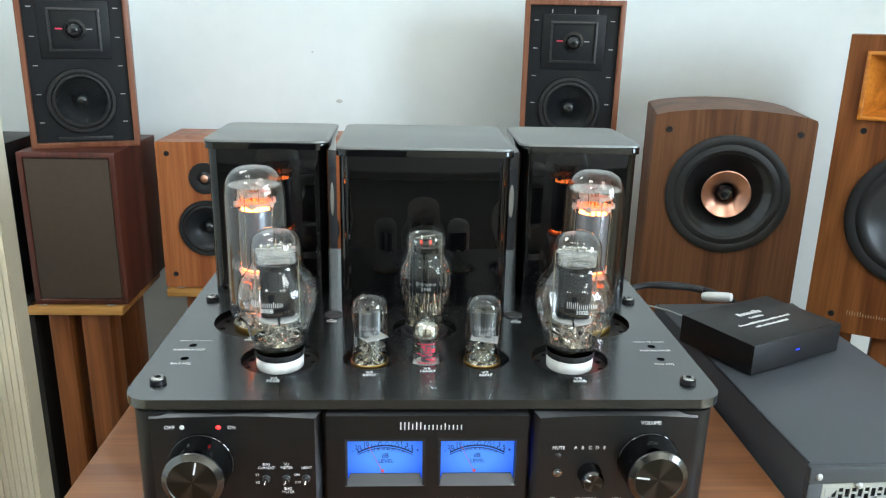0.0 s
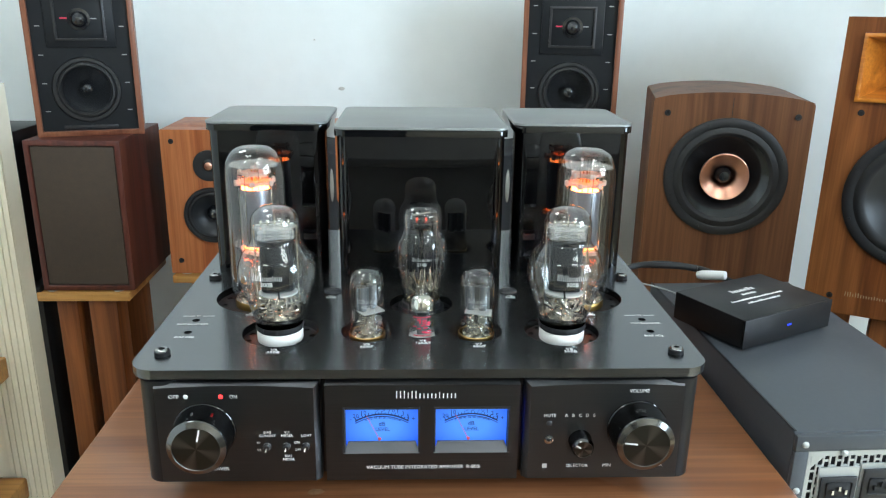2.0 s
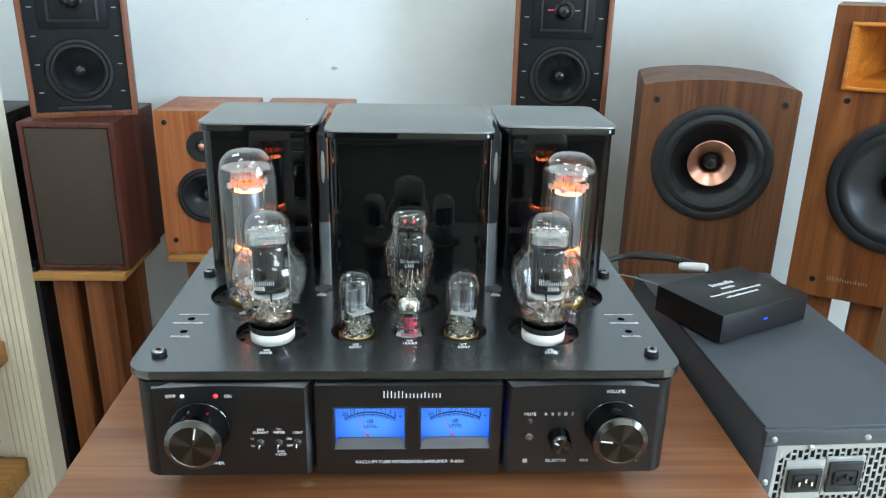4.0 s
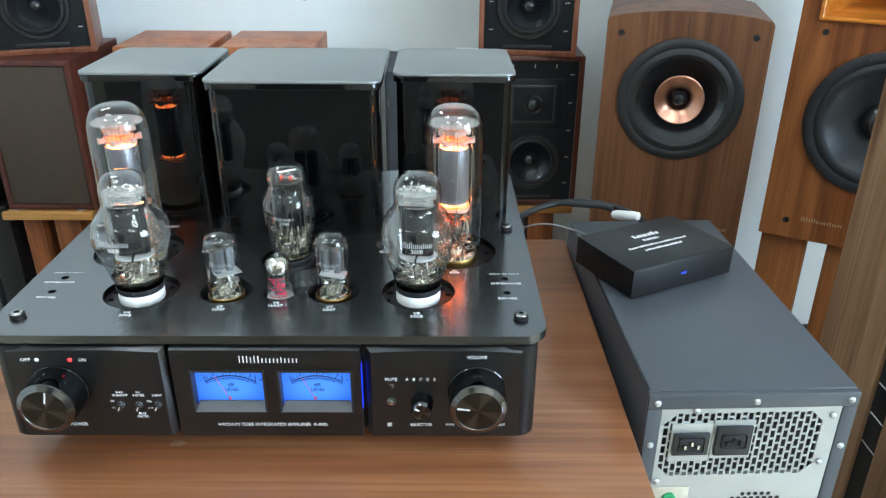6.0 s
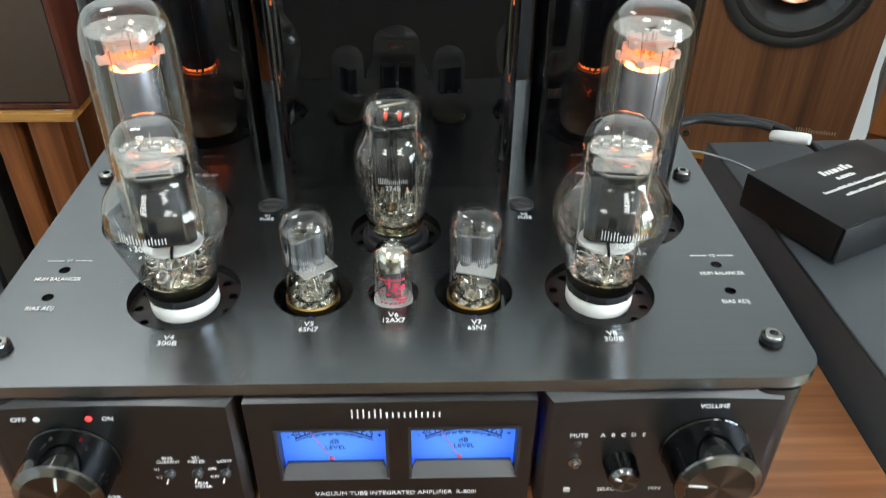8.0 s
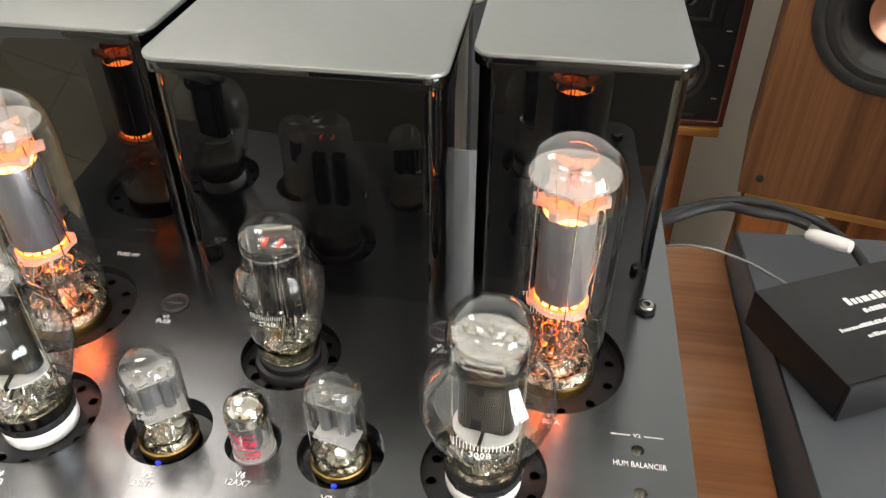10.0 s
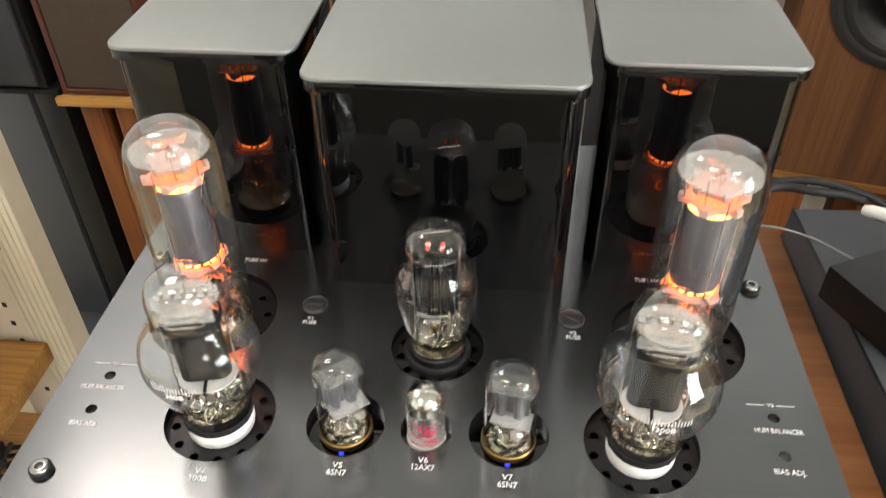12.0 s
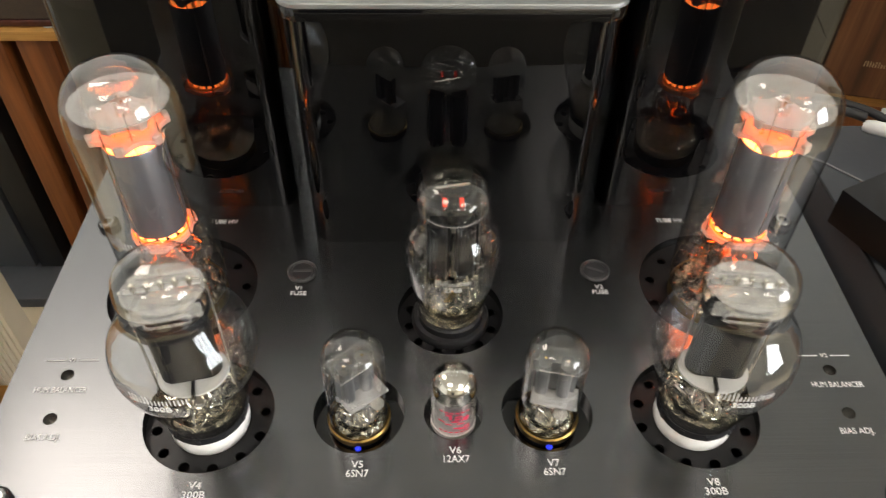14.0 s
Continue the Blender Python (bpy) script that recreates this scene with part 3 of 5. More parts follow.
def meter(cx):
    mt = new("vu_meter")
    mt.parent = amp
    mt.matrix_basis = pose(cx, 0, 0)
    mt["label"] = "blue back-lit level meter with a red needle"
    z0, z1, w = mz0, mz1, 0.03
    part("dial", block(-w, w, 0.0085, 0.0105, z0, z1), M["dial"], mt)
    b = bmesh.new()
    block(-w, -w + 0.0016, -0.0006, 0.0084, z0, z1, bm=b)
    block(w - 0.0016, w, -0.0006, 0.0084, z0, z1, bm=b)
    block(-w + 0.0016, w - 0.0016, -0.0006, 0.0084, z1 - 0.0016, z1, bm=b)
    part("bezel", b, M["black_plastic"], mt)
    led = bmesh.new()
    q = [led.verts.new(c) for c in ((-w, -0.001, z0), (w, -0.001, z0), (w - 0.0035, 0.0055, z0 + 0.0068), (-w + 0.0035, 0.0055, z0 + 0.0068))]
    led.faces.new(q)
    g = bmesh.ops.extrude_face_region(led, geom=list(led.faces))
    bmesh.ops.translate(led, vec=(0, 0.002, -0.0006), verts=[x for x in g["geom"] if isinstance(x, bmesh.types.BMVert)])
    part("sill", led, M["sill"], mt, "grey bevelled sill", smooth=0)
    pz = 0.8365  # needle pivot
    arc = bmesh.new()

    def bow(x):
        return 0.8582 - 14.0 * x * x
    for k, th in ((0.0, 0.0013), (-0.0019, 0.0007)):
        up_ = [(x_, bow(x_) + k + th / 2) for x_ in [-0.021 + 0.042 * i / 24 for i in range(25)]]
        dn_ = [(x_, z_ - th) for x_, z_ in up_]
        va = [arc.verts.new((x_, 0.0079, z_)) for x_, z_ in up_]
        vb = [arc.verts.new((x_, 0.0079, z_)) for x_, z_ in dn_]
        for i in range(24):
            arc.faces.new((va[i], va[i + 1], vb[i + 1], vb[i]))
    part("scale_arc", arc, M["navy"], mt, smooth=0)
    tk = bmesh.new()
    for i in range(17):
        x = -0.02 + 0.04 * i / 16
        h = 0.0026 if i % 2 == 0 else 0.0017
        g = block(-0.0003, 0.0003, 0.0079, 0.0082, 0, h)
        g.transform(pose(x, 0, bow(x), 0, x * 1300, 0))
        me_ = bpy.data.meshes.new("t")
        g.to_mesh(me_)
        g.free()
        tk.from_mesh(me_)
        bpy.data.meshes.remove(me_)
    part("ticks", tk, M["navy"], mt, smooth=0)
    for x, s in ((-0.0205, "20"), (-0.0145, "10"), (-0.0035, "5"), (0.0015, "3"), (0.006, "1"), (0.009, "0"), (0.0125, "1"), (0.0167, "3"), (0.0205, "5")):
        words("numeral", s, 0.005, M["navy"], mt, pose(x, 0.0078, bow(x) + 0.0042) @ FRONT)
    words("lettering", "dB", 0.0052, M["navy"], mt, pose(0.0, 0.0078, 0.8495) @ FRONT)
    words("lettering", "LEVEL", 0.0045, M["navy"], mt, pose(0.0005, 0.0078, 0.8447) @ FRONT)
    words("lettering", "-", 0.005, M["navy"], mt, pose(-0.0245, 0.0078, 0.854) @ FRONT)
    words("lettering", "+", 0.005, M["navy"], mt, pose(0.0248, 0.0078, 0.854) @ FRONT)
    for i in range(8):
        words("numeral", str(20 * i), 0.0025, M["navy"], mt, pose(-0.0125 + 0.0037 * i, 0.0078, bow(-0.0125 + 0.0037 * i) - 0.003) @ FRONT)
    part("needle", rod([(-0.0022, 0.0072, pz), (-0.0125, 0.0072, bow(-0.0125) + 0.002)], 0.00022, 6), M["needle"], mt, "thin red needle")
    part("hub", facing(lathe([(0, 0.0006), (0.0012, 0.0006), (0.0014, 0)], 20), pose(-0.002, 0.0075, pz) @ FRONT), M["needle"], mt)


for cx, _ in MET:
    meter(cx)

for s, x, z, size, w in (("OFF", -0.1895, 0.8785, 0.0042, 0.0078), ("ON", -0.1445, 0.8785, 0.0042, 0.0056), ("BIAS", -0.1205, 0.8475, 0.003, None), ("CURRENT", -0.1205, 0.8445, 0.003, 0.0125), ("VU", -0.1055, 0.8475, 0.003, None), ("METER", -0.1055, 0.8445, 0.003, 0.009), ("LIGHT", -0.0905, 0.8445, 0.003, 0.0078), ("V1", -0.1275, 0.8385, 0.0028, None), ("V2", -0.1275, 0.832, 0.0028, None), ("ON", -0.098, 0.8385, 0.0028, None), ("OFF", -0.0975, 0.832, 0.0028, None), ("BIAS", -0.105, 0.8265, 0.003, None), ("METER", -0.105, 0.8235, 0.003, 0.009), ("POWER", -0.159, 0.8155, 0.0042, 0.014), ("VOLUME", 0.1685, 0.8815, 0.0042, 0.0155), ("MUTE", 0.0995, 0.8605, 0.004, 0.0095), ("SELECTOR", 0.1235, 0.8155, 0.0038, 0.0175), ("MIN", 0.1475, 0.8155, 0.0038, 0.0065), ("MAX", 0.189, 0.8155, 0.0038, 0.0075)):
    seg_text(x, z, s, size, w)
for i, s in enumerate("ABCDE"):
    seg_text(0.1125 + 0.0055 * i, 0.8605, s, 0.0038)
seg_text(0.001, 0.8155, "VACUUM TUBE INTEGRATED AMPLIFIER  R-800i", 0.0042, 0.09)
part("badge", facing(wordmark(0.046, 0.0062), pose(0.0025, -0.0001, 0.8795) @ FRONT), M["print"], amp, "row of plain silver bars", smooth=0)
part("icon", facing(block(-0.0018, 0.0018, -0.0018, 0.0018, 0, 0.0003), pose(0.0975, 0, 0.8155) @ FRONT), M["grey_print"], amp)
part("marker_dot", facing(lathe([(0, 0.0006), (0.0015, 0.0005), (0.0018, 0)], 20), pose(-0.1805, 0, 0.8785) @ FRONT), M["print"], amp, "white dot")
part("power_led", facing(lathe([(0, 0.0012), (0.0011, 0.001), (0.0017, 0.0004), (0.0018, 0)], 20), pose(-0.1542, 0, 0.8785) @ FRONT), M["red_led"], amp, "lit red indicator")


def knob(x, z, r, length, turn, mark):
    kb = part("knob", facing(lathe([(r * 1.06, 0), (r * 1.06, 0.001), (r * 1.03, 0.0016), (r * 1.0, length - 0.0035)], 56), FRONT), M["gloss"], amp, "black turned metal knob", at=pose(x, -0.0004, z))
    part("rim", facing(lathe([(r * 1.0, length - 0.0034), (r * 0.98, length - 0.0022), (r * 0.8, length)], 56), FRONT), M["rim"], kb, "dark bevelled rim")
    part("face", facing(lathe([(r * 0.8, length), (r * 0.78, length - 0.0006), (0, length - 0.0006)], 56), FRONT), M["knob_face"], kb, "spun metal face")
    part("pointer", facing(block(-0.0006, 0.0006, r * 0.3, r * 0.74, length - 0.0005, length - 0.0002), FRONT @ pose(0, 0, 0, 0, 0, turn)), M[mark], kb, "white pointer line")
    return kb


M["rim"] = material("dark_bevel", (0.16, 0.16, 0.16), 0.16, 1.0)
# Sheen of the spun face painted as light and dark wedges
m = M["knob_face"] = material("spun_metal_sheen", (0.11, 0.11, 0.1), 0.3, 1.0)
gr = m.node_tree.nodes.new("ShaderNodeTexGradient")
gr.gradient_type = "RADIAL"
m.node_tree.links.new(coords(m, (1, 1, 1), (radians(90), 0, 0)), gr.inputs[0])
wv = m.node_tree.nodes.new("ShaderNodeMath")
wv.operation = "SINE"
ml = m.node_tree.nodes.new("ShaderNodeMath")
ml.operation = "MULTIPLY"
ml.inputs[1].default_value = 25.13
m.node_tree.links.new(gr.outputs["Fac"], ml.inputs[0])
m.node_tree.links.new(ml.outputs[0], wv.inputs[0])
into(m, ramp_of(m, wv.outputs[0], [(0.0, (0.07, 0.068, 0.06)), (1.0, (0.15, 0.145, 0.13))]), "Base Color")
knob(-0.168, 0.8495, 0.0225, 0.027, -12, "print")
knob(0.169, 0.8495, 0.0225, 0.027, 82, "print")
knob(0.1245, 0.8385, 0.0088, 0.014, 60, "print")
for x in (-0.121, -0.106, -0.091):
    sw = part("toggle_switch", facing(lathe([(0.0032, 0), (0.0032, 0.0015), (0.0022, 0.0025), (0.002, 0.004), (0, 0.004)], 16), FRONT), M["black_plastic"], amp, at=pose(x, -0.0002, 0.8355))
    part("lever", rod([(0, -0.003, 0), (-0.0006, -0.006, -0.0022)], 0.0008, 8), M["nickel"], sw, "small chrome lever")
    part("nut", facing(lathe([(0.0034, 0), (0.0034, 0.0012), (0.0026, 0.0016)], 6), FRONT), M["chrome"], sw)
part("mute_lamp", facing(lathe([(0, 0.0008), (0.0018, 0.0006), (0.0024, 0)], 16), pose(0.0995, 0, 0.8535) @ FRONT), M["black_plastic"], amp)
part("mute_button", facing(lathe([(0, 0.004), (0.0016, 0.0038), (0.002, 0.003), (0.002, 0.0015), (0.0036, 0.0012), (0.0036, 0)], 20), pose(0.0995, 0, 0.8395) @ FRONT), M["screw"], amp, "small dull steel push button")

# covers over the transformers
COVERS = [(-0.0835, 0.0835, 0.192, 0.350), (-0.212, -0.0925, 0.224, 0.350), (0.0925, 0.212, 0.224, 0.350)]
for x0, x1, y0, y1 in COVERS:
    cv = new("transformer_cover")
    cv.parent = amp
    cv.matrix_basis = pose((x0 + x1) / 2, (y0 + y1) / 2, P)
    cv["label"] = "tall glossy black transformer cover with a satin grey lid"
    w, d = x1 - x0, y1 - y0
    part("body", prism(rounded(w - 0.006, d - 0.006, 0.011, 8), 0.0, 0.1465), M["gloss"], cv)
    part("lid", prism(rounded(w, d, 0.012, 8), 0.1535, 0.156, 0.0009), M["cap"], cv, "satin grey metal lid")
    part("lid_edge", prism(rounded(w - 0.0008, d - 0.0008, 0.0117, 8), 0.1468, 0.1533, 0.0008), M["gloss"], cv, "glossy black lid edge")
# screws, trims and fuse caps
for x, y in ((-0.205, 0.03), (0.205, 0.03), (-0.207, 0.209), (0.207, 0.209)):
    sc = part("screw", lathe([(0.0062, 0), (0.0063, 0.0014), (0.0061, 0.0032), (0.0052, 0.0038)], 28), M["chassis"], amp, at=pose(x, y, P))
    part("screw_head", lathe([(0.0052, 0.0038), (0.0049, 0.0046), (0.0042, 0.005), (0.0024, 0.005), (0.0022, 0.0022), (0, 0.0022)], 24), M["screw"], sc, "bright socket screw")
for x, y, r in TRIMS:
    part("trim_pot", lathe([(0.0033, -0.006), (0.0022, -0.006), (0.002, -0.007), (0, -0.007)], 16), M["nickel"], amp, at=pose(x, y, P))
for sx in (-1, 1):
    fz = part("fuse_cap", lathe([(0.0085, 0), (0.0085, 0.0006), (0.0075, 0.0012), (0.0068, 0.0006), (0.0062, 0.0012), (0, 0.0012)], 32), M["black_plastic"], amp, at=pose(sx * 0.085, 0.170, P))
    part("slot", block(-0.005, 0.005, -0.0008, 0.0008, 0.0013, 0.0016), M["faint"], fz, at=pose(0, 0, 0, 0, 0, -25 if sx > 0 else 0))
    part("ring", lathe([(0.0079, 0.0013), (0.0082, 0.0015), (0.0085, 0.0012)], 32), M["faint"], fz)


def top_text(x, y, s, size, w=None, mat="print"):
    words("lettering", s, size, M[mat], amp, pose(x, y, P + 0.0004), w)


for x, y, a, b_ in ((-0.119, 0.0345, "V4", "300B"), (0.1195, 0.034, "V8", "300B"), (-0.0455, 0.0445, "V5", "6SN7"), (0.0465, 0.0445, "V7", "6SN7"), (0.0005, 0.0515, "V6", "12AX7")):
    top_text(x, y + 0.0023, a, 0.0052)
    top_text(x, y - 0.0023, b_, 0.0052, 0.0122 if b_ == "12AX7" else 0.0104)
for sx, n in ((-1, "V1"), (1, "V2")):
    top_text(sx * 0.197, 0.108, n, 0.0036)
    for k in (-1, 1):
        part("rule", block(-0.005, 0.005, -0.00022, 0.00022, 0, 0.0003), M["print"], amp, at=pose(sx * 0.197 + k * 0.0085, 0.108, P + 0.0002))
    top_text(sx * 0.1975, 0.0895, "HUM BALANCER", 0.0048, 0.0265)
    top_text(sx * 0.197, 0.0625, "BIAS ADJ.", 0.0048, 0.0165)
    top_text(sx * 0.0855, 0.1575, n, 0.0042)
    top_text(sx * 0.0855, 0.1535, "FUSE", 0.0042, 0.0088)
    top_text(sx * 0.138, 0.2125, "TUBE HV", 0.0048, 0.0165)
    top_text(sx * 0.152, 0.1145, n, 0.0042)
    top_text(sx * 0.152, 0.1105, "805A", 0.0042)
# socket plates below the holes
for (x, y, r), own in zip(TUBES, (0.021, 0.021, 0.027, 0.027, 0.015, 0.015, 0.0175, 0.0115)):
    vents = [((own + r) / 2 * math.cos(a), (own + r) / 2 * math.sin(a), 0.0027) for a in [2 * math.pi * i / 12 + 0.2 for i in range(12)]] if r > 0.025 else []
    part("socket_plate", sheet([((r + 0.003) * math.cos(2 * math.pi * i / 48), (r + 0.003) * math.sin(2 * math.pi * i / 48)) for i in range(48)], [(0, 0, own * 0.8)] + vents, -0.0075, -0.0065), M["gloss"] if r < 0.028 else M["chassis"], amp, at=pose(x, y, P))
for x, y in ((-0.0465, 0.0592), (0.0465, 0.0592)):
    part("under_light", lathe([(0, 0.0015), (0.0013, 0.001), (0.0016, 0)], 12), M["blue_led"], amp, "tiny blue light", at=pose(x, y, P - 0.0065))
for sx in (-1, 1):
    for y in (0.06, 0.33):
        part("foot", lathe([(0, TZ), (0.017, TZ), (0.018, TZ + 0.003), (0.018, 0.803)], 28), M["rubber"], amp, at=pose(sx * 0.17, y, 0))
inner = block(-0.2, 0.2, 0.02, 0.365, 0.8065, 0.8085)
part("base_board", inner, M["inside"], amp)


# ---- tubes ----
def bulb_glass(tube, profile, seg=56):
    return part("glass", lathe(profile, seg), M["glass"], tube, "clear glass envelope")


def curve_profile(points, steps=5):
    pts = [Vector((a, b, 0)) for a, b in points]
    ext = [2 * pts[0] - pts[1]] + pts + [2 * pts[-1] - pts[-2]]
    out = []
    for k in range(1, len(ext) - 2):
        p0, p1, p2, p3 = ext[k - 1:k + 3]
        for i in range(steps):
            t = i / steps
            q = 0.5 * (2 * p1 + (p2 - p0) * t + (2 * p0 - 5 * p1 + 4 * p2 - p3) * t * t + (3 * p1 - p0 - 3 * p2 + p3) * t ** 3)
            out.append((max(q.x, 0.0), q.y))
    out.append((pts[-1].x, pts[-1].y))
    return out


def round_mark(text_mesh_ob, r):
    """Bends flat lettering round an upright cylinder of radius r; its face looks to -y."""
    for v in text_mesh_ob.data.vertices:
        a = v.co.x / r
        rr = r + 0.0002 + v.co.z
        v.co = Vector((rr * math.sin(a), -rr * math.cos(a), v.co.y))
    return text_mesh_ob


def mark_on(tube, z, length, h, r_at, type_text=None, size=0.005, mat="print", turn=0.0):
    k = length / (sum(w * 0.5 for w, _ in MARK) + 0.45 * (len(MARK) - 1))
    b = bmesh.new()
    x = -length / 2
    for w, t in MARK:
        for i in range(2):
            block(x + w * 0.5 * k * i / 2, x + w * 0.5 * k * (i + 1) / 2, -h / 2, -h / 2 + h * t, 0, 0.00012, bm=b)
        x += (w * 0.5 + 0.45) * k
    bmesh.ops.remove_doubles(b, verts=b.verts, dist=1e-6)
    ob = part("wordmark", b, M[mat], tube, "plain printed bars", smooth=0)
    round_mark(ob, r_at)
    ob.matrix_basis = pose(0, 0, z, 0, 0, turn)
    if type_text:
        ob = words("type_number", type_text, size, M[mat], tube, pose(0, 0, 0))
        round_mark(ob, r_at)
        ob.matrix_basis = pose(0, 0, z - size * 1.15, 0, 0, turn)


def silver_bits(tube, rng, r, z0, z1, n, rad=0.0006):
    """Bent lead wires and small plates at the foot of a tube."""
    for i in range(n):
        a = 2 * math.pi * i / n + rng.uniform(-0.2, 0.2)
        p = [(r * 0.35 * math.cos(a), r * 0.35 * math.sin(a), z0), (r * rng.uniform(0.5, 0.8) * math.cos(a + 0.3), r * rng.uniform(0.5, 0.8) * math.sin(a + 0.3), z0 + (z1 - z0) * rng.uniform(0.3, 0.6)), (r * 0.45 * math.cos(a + 0.5), r * 0.45 * math.sin(a + 0.5), z1)]
        part("lead_wire", rod(p, rad, 6, None, 4), M["nickel"], tube)


def wire_loops(tube, rng, r, z0, z1, n, size, mat="getter"):
    """Bent bright loops of wire and ribbon about the stem."""
    for i in range(n):
        a = 2 * math.pi * (i + rng.uniform(-0.3, 0.3)) / n
        s, tip = size * rng.uniform(0.7, 1.2), rng.uniform(0.2, 0.7)
        pts = []
        for k in range(9):
            b = 2 * math.pi * k / 9 + a
            pts.append((s * math.cos(b), s * math.sin(b), s * tip * math.sin(b + i)))
        at = pose(r * math.cos(a), r * math.sin(a), rng.uniform(z0, z1), rng.uniform(-25, 25), rng.uniform(-25, 25), 0)
        part("getter_loop", rod(pts, 0.0006, 6, None, 2), M[mat], tube, at=at)


def tube_300(x, y, turn, seed):
    rng = random.Random(seed)
    t = thing("vacuum_tube", pose(x, y, P - 0.0135) @ Matrix.Diagonal((0.985, 0.985, 0.995, 1)), "pear-shaped clear glass power tube in a white ceramic socket", "vacuum tube", "pear-shaped power tubes")
    o = 0.0135
    part("socket", lathe([(0.014, 0.0073), (0.0192, 0.0073), (0.0195, 0.0085), (0.0195, 0.0162), (0.019, 0.0168), (0.014, 0.0168)], 48, None, (0, 0), True), M["ceramic"], t, "white ceramic socket ring")
    part("base", lathe([(0, 0.006), (0.0135, 0.006), (0.0138, 0.0168), (0.019, 0.017), (0.0199, 0.0178), (0.0202, 0.02), (0.0199, 0.0222), (0, 0.022)], 48), M["rubber"], t, "black tube base")
    for i in range(10):
        a = 2 * math.pi * (i + 0.5) / 10
        part("notch", block(-0.0012, 0.0012, -0.0004, 0.0004, 0.0182, 0.0216, 0.0003), M["inside"], t, at=pose(0.0201 * math.cos(a), 0.0201 * math.sin(a), 0, 0, 0, math.degrees(a) + 90))
    bulb_glass(t, curve_profile([(0.0198, 0.0222), (0.0214, 0.029), (0.0266, 0.0465), (0.0314, 0.062), (0.0321, 0.071), (0.0298, 0.081), (0.024, 0.0895), (0.0202, 0.0958), (0.0199, 0.104), (0.0198, 0.110), (0.0178, 0.117), (0.012, 0.1224), (0.005, 0.1243), (0.0, 0.1246)]))
    ang = pose(0, 0, 0, 0, 0, turn)
    # silvered foot, stem and supports
    part("getter_film", lathe(curve_profile([(0.0196, 0.0224), (0.0206, 0.0268), (0.0219, 0.0315)], 3), 48), M["dark_film"], t, "smoky silver film")
    part("silvered_floor", lathe(curve_profile([(0.0203, 0.0265), (0.017, 0.0285), (0.0125, 0.027), (0.0085, 0.031), (0.0045, 0.0305), (0, 0.032)], 4), 40), M["crumple"], t, "crumpled silvered glass")
    part("stem", lathe([(0.012, 0.0266), (0.0095, 0.030), (0.006, 0.036), (0.005, 0.042), (0, 0.0435)], 24), M["glass"], t)
    silver_bits(t, rng, 0.0215, 0.03, 0.049, 10, 0.0007)
    wire_loops(t, rng, 0.0125, 0.031, 0.040, 9, 0.004)
    for i in range(3):
        a = turn + 60 + 105 * i
        part("getter_cup", lathe([(0, 0.0), (0.0034, 0.0002), (0.0042, 0.0014), (0.0036, 0.0016), (0.003, 0.0008), (0, 0.0008)], 20), M["getter"] if i else M["brass"], t, at=pose(0.0125 * math.cos(radians(a)), 0.0125 * math.sin(radians(a)), 0.043, 12, 8 * i, 0))
    for k in (-1, 1):
        part("cup_arm", rod([(0.0, 0.0, 0.036), (k * 0.006, -0.006, 0.0415), (k * 0.0115, -0.010, 0.0425)], 0.0006, 6), M["nickel"], t)
    # flat ribbed plate
    b = prism(rounded(0.0275, 0.0135, 0.0062, 6), 0.0515, 0.092)
    for i in (-2, 2):
        block(i * 0.0045 - 0.0006, i * 0.0045 + 0.0006, -0.0073, 0.0073, 0.053, 0.09, 0.0002, 1, b)
    part("plate", b, M["anode"], t, "dark ribbed metal plate", at=ang)
    for sx in (-1, 1):
        part("support_rod", rod([(sx * 0.0172, 0, 0.03), (sx * 0.0172, 0, 0.108)], 0.0007, 8), M["nickel"], t, at=ang)
    for sx in (-1, 1):
        half = [(sx * 0.0008, 0.0135), (sx * 0.0008, -0.0135)] + [(sx * 0.0162 * math.sin(a), -0.014 * math.cos(a)) for a in [math.pi * (i + 0.8) / 18 for i in range(17)]]
        part("lower_spacer", prism(half if sx > 0 else half[::-1], 0.0486, 0.0498), M["milky"], t, "milky white half-round spacer", at=ang)
    part("spacer_spike", block(-0.0007, 0.0007, -0.0146, -0.0005, 0.0478, 0.0512), M["anode"], t, at=ang)
    # head: thin clear plates in front and behind, a milky disc with the filament hooks on top
    for sy in (-1, 1):
        part("insulator_plate", block(-0.0148, 0.0148, sy * 0.0098 - 0.0004, sy * 0.0098 + 0.0004, 0.0975, 0.106, 0.0003, 1), M["frost"], t, "frosted insulating plate", at=ang)
    part("clip", ring_frame(-0.0095, 0.0095, 0.0955, 0.1015, 0.0009, -0.0118, -0.0105), M["frost"], t, "clear front clip", at=ang)
    part("upper_spacer", prism([(0.0172 * math.cos(a), 0.0145 * math.sin(a)) for a in [2 * math.pi * i / 36 for i in range(36)]], 0.1064, 0.1071), M["frost"], t, "milky mica disc", at=ang)
    part("cross_bar", block(-0.0155, 0.0155, -0.0012, 0.0012, 0.1073, 0.1086, 0.0003, 1), M["mica_white"], t, "pale cross bar", at=ang)
    part("rear_bar", block(-0.011, 0.011, 0.0062, 0.008, 0.1073, 0.1086, 0.0003, 1), M["frost"], t, at=ang)
    for i in range(5):
        part("filament_hook", lathe([(0.0011, 0.1075), (0.0013, 0.108), (0.0013, 0.1112), (0.0009, 0.1118), (0, 0.1118)], 10), M["nickel"], t, at=ang @ pose(-0.0112 + 0.0056 * i, -0.0002, 0))
    part("hook_spring", rod([(0.0, 0.002, 0.108), (0.0003, 0.004, 0.114), (0, 0.007, 0.1125)], 0.0004, 6, None, 4), M["nickel"], t, at=ang)
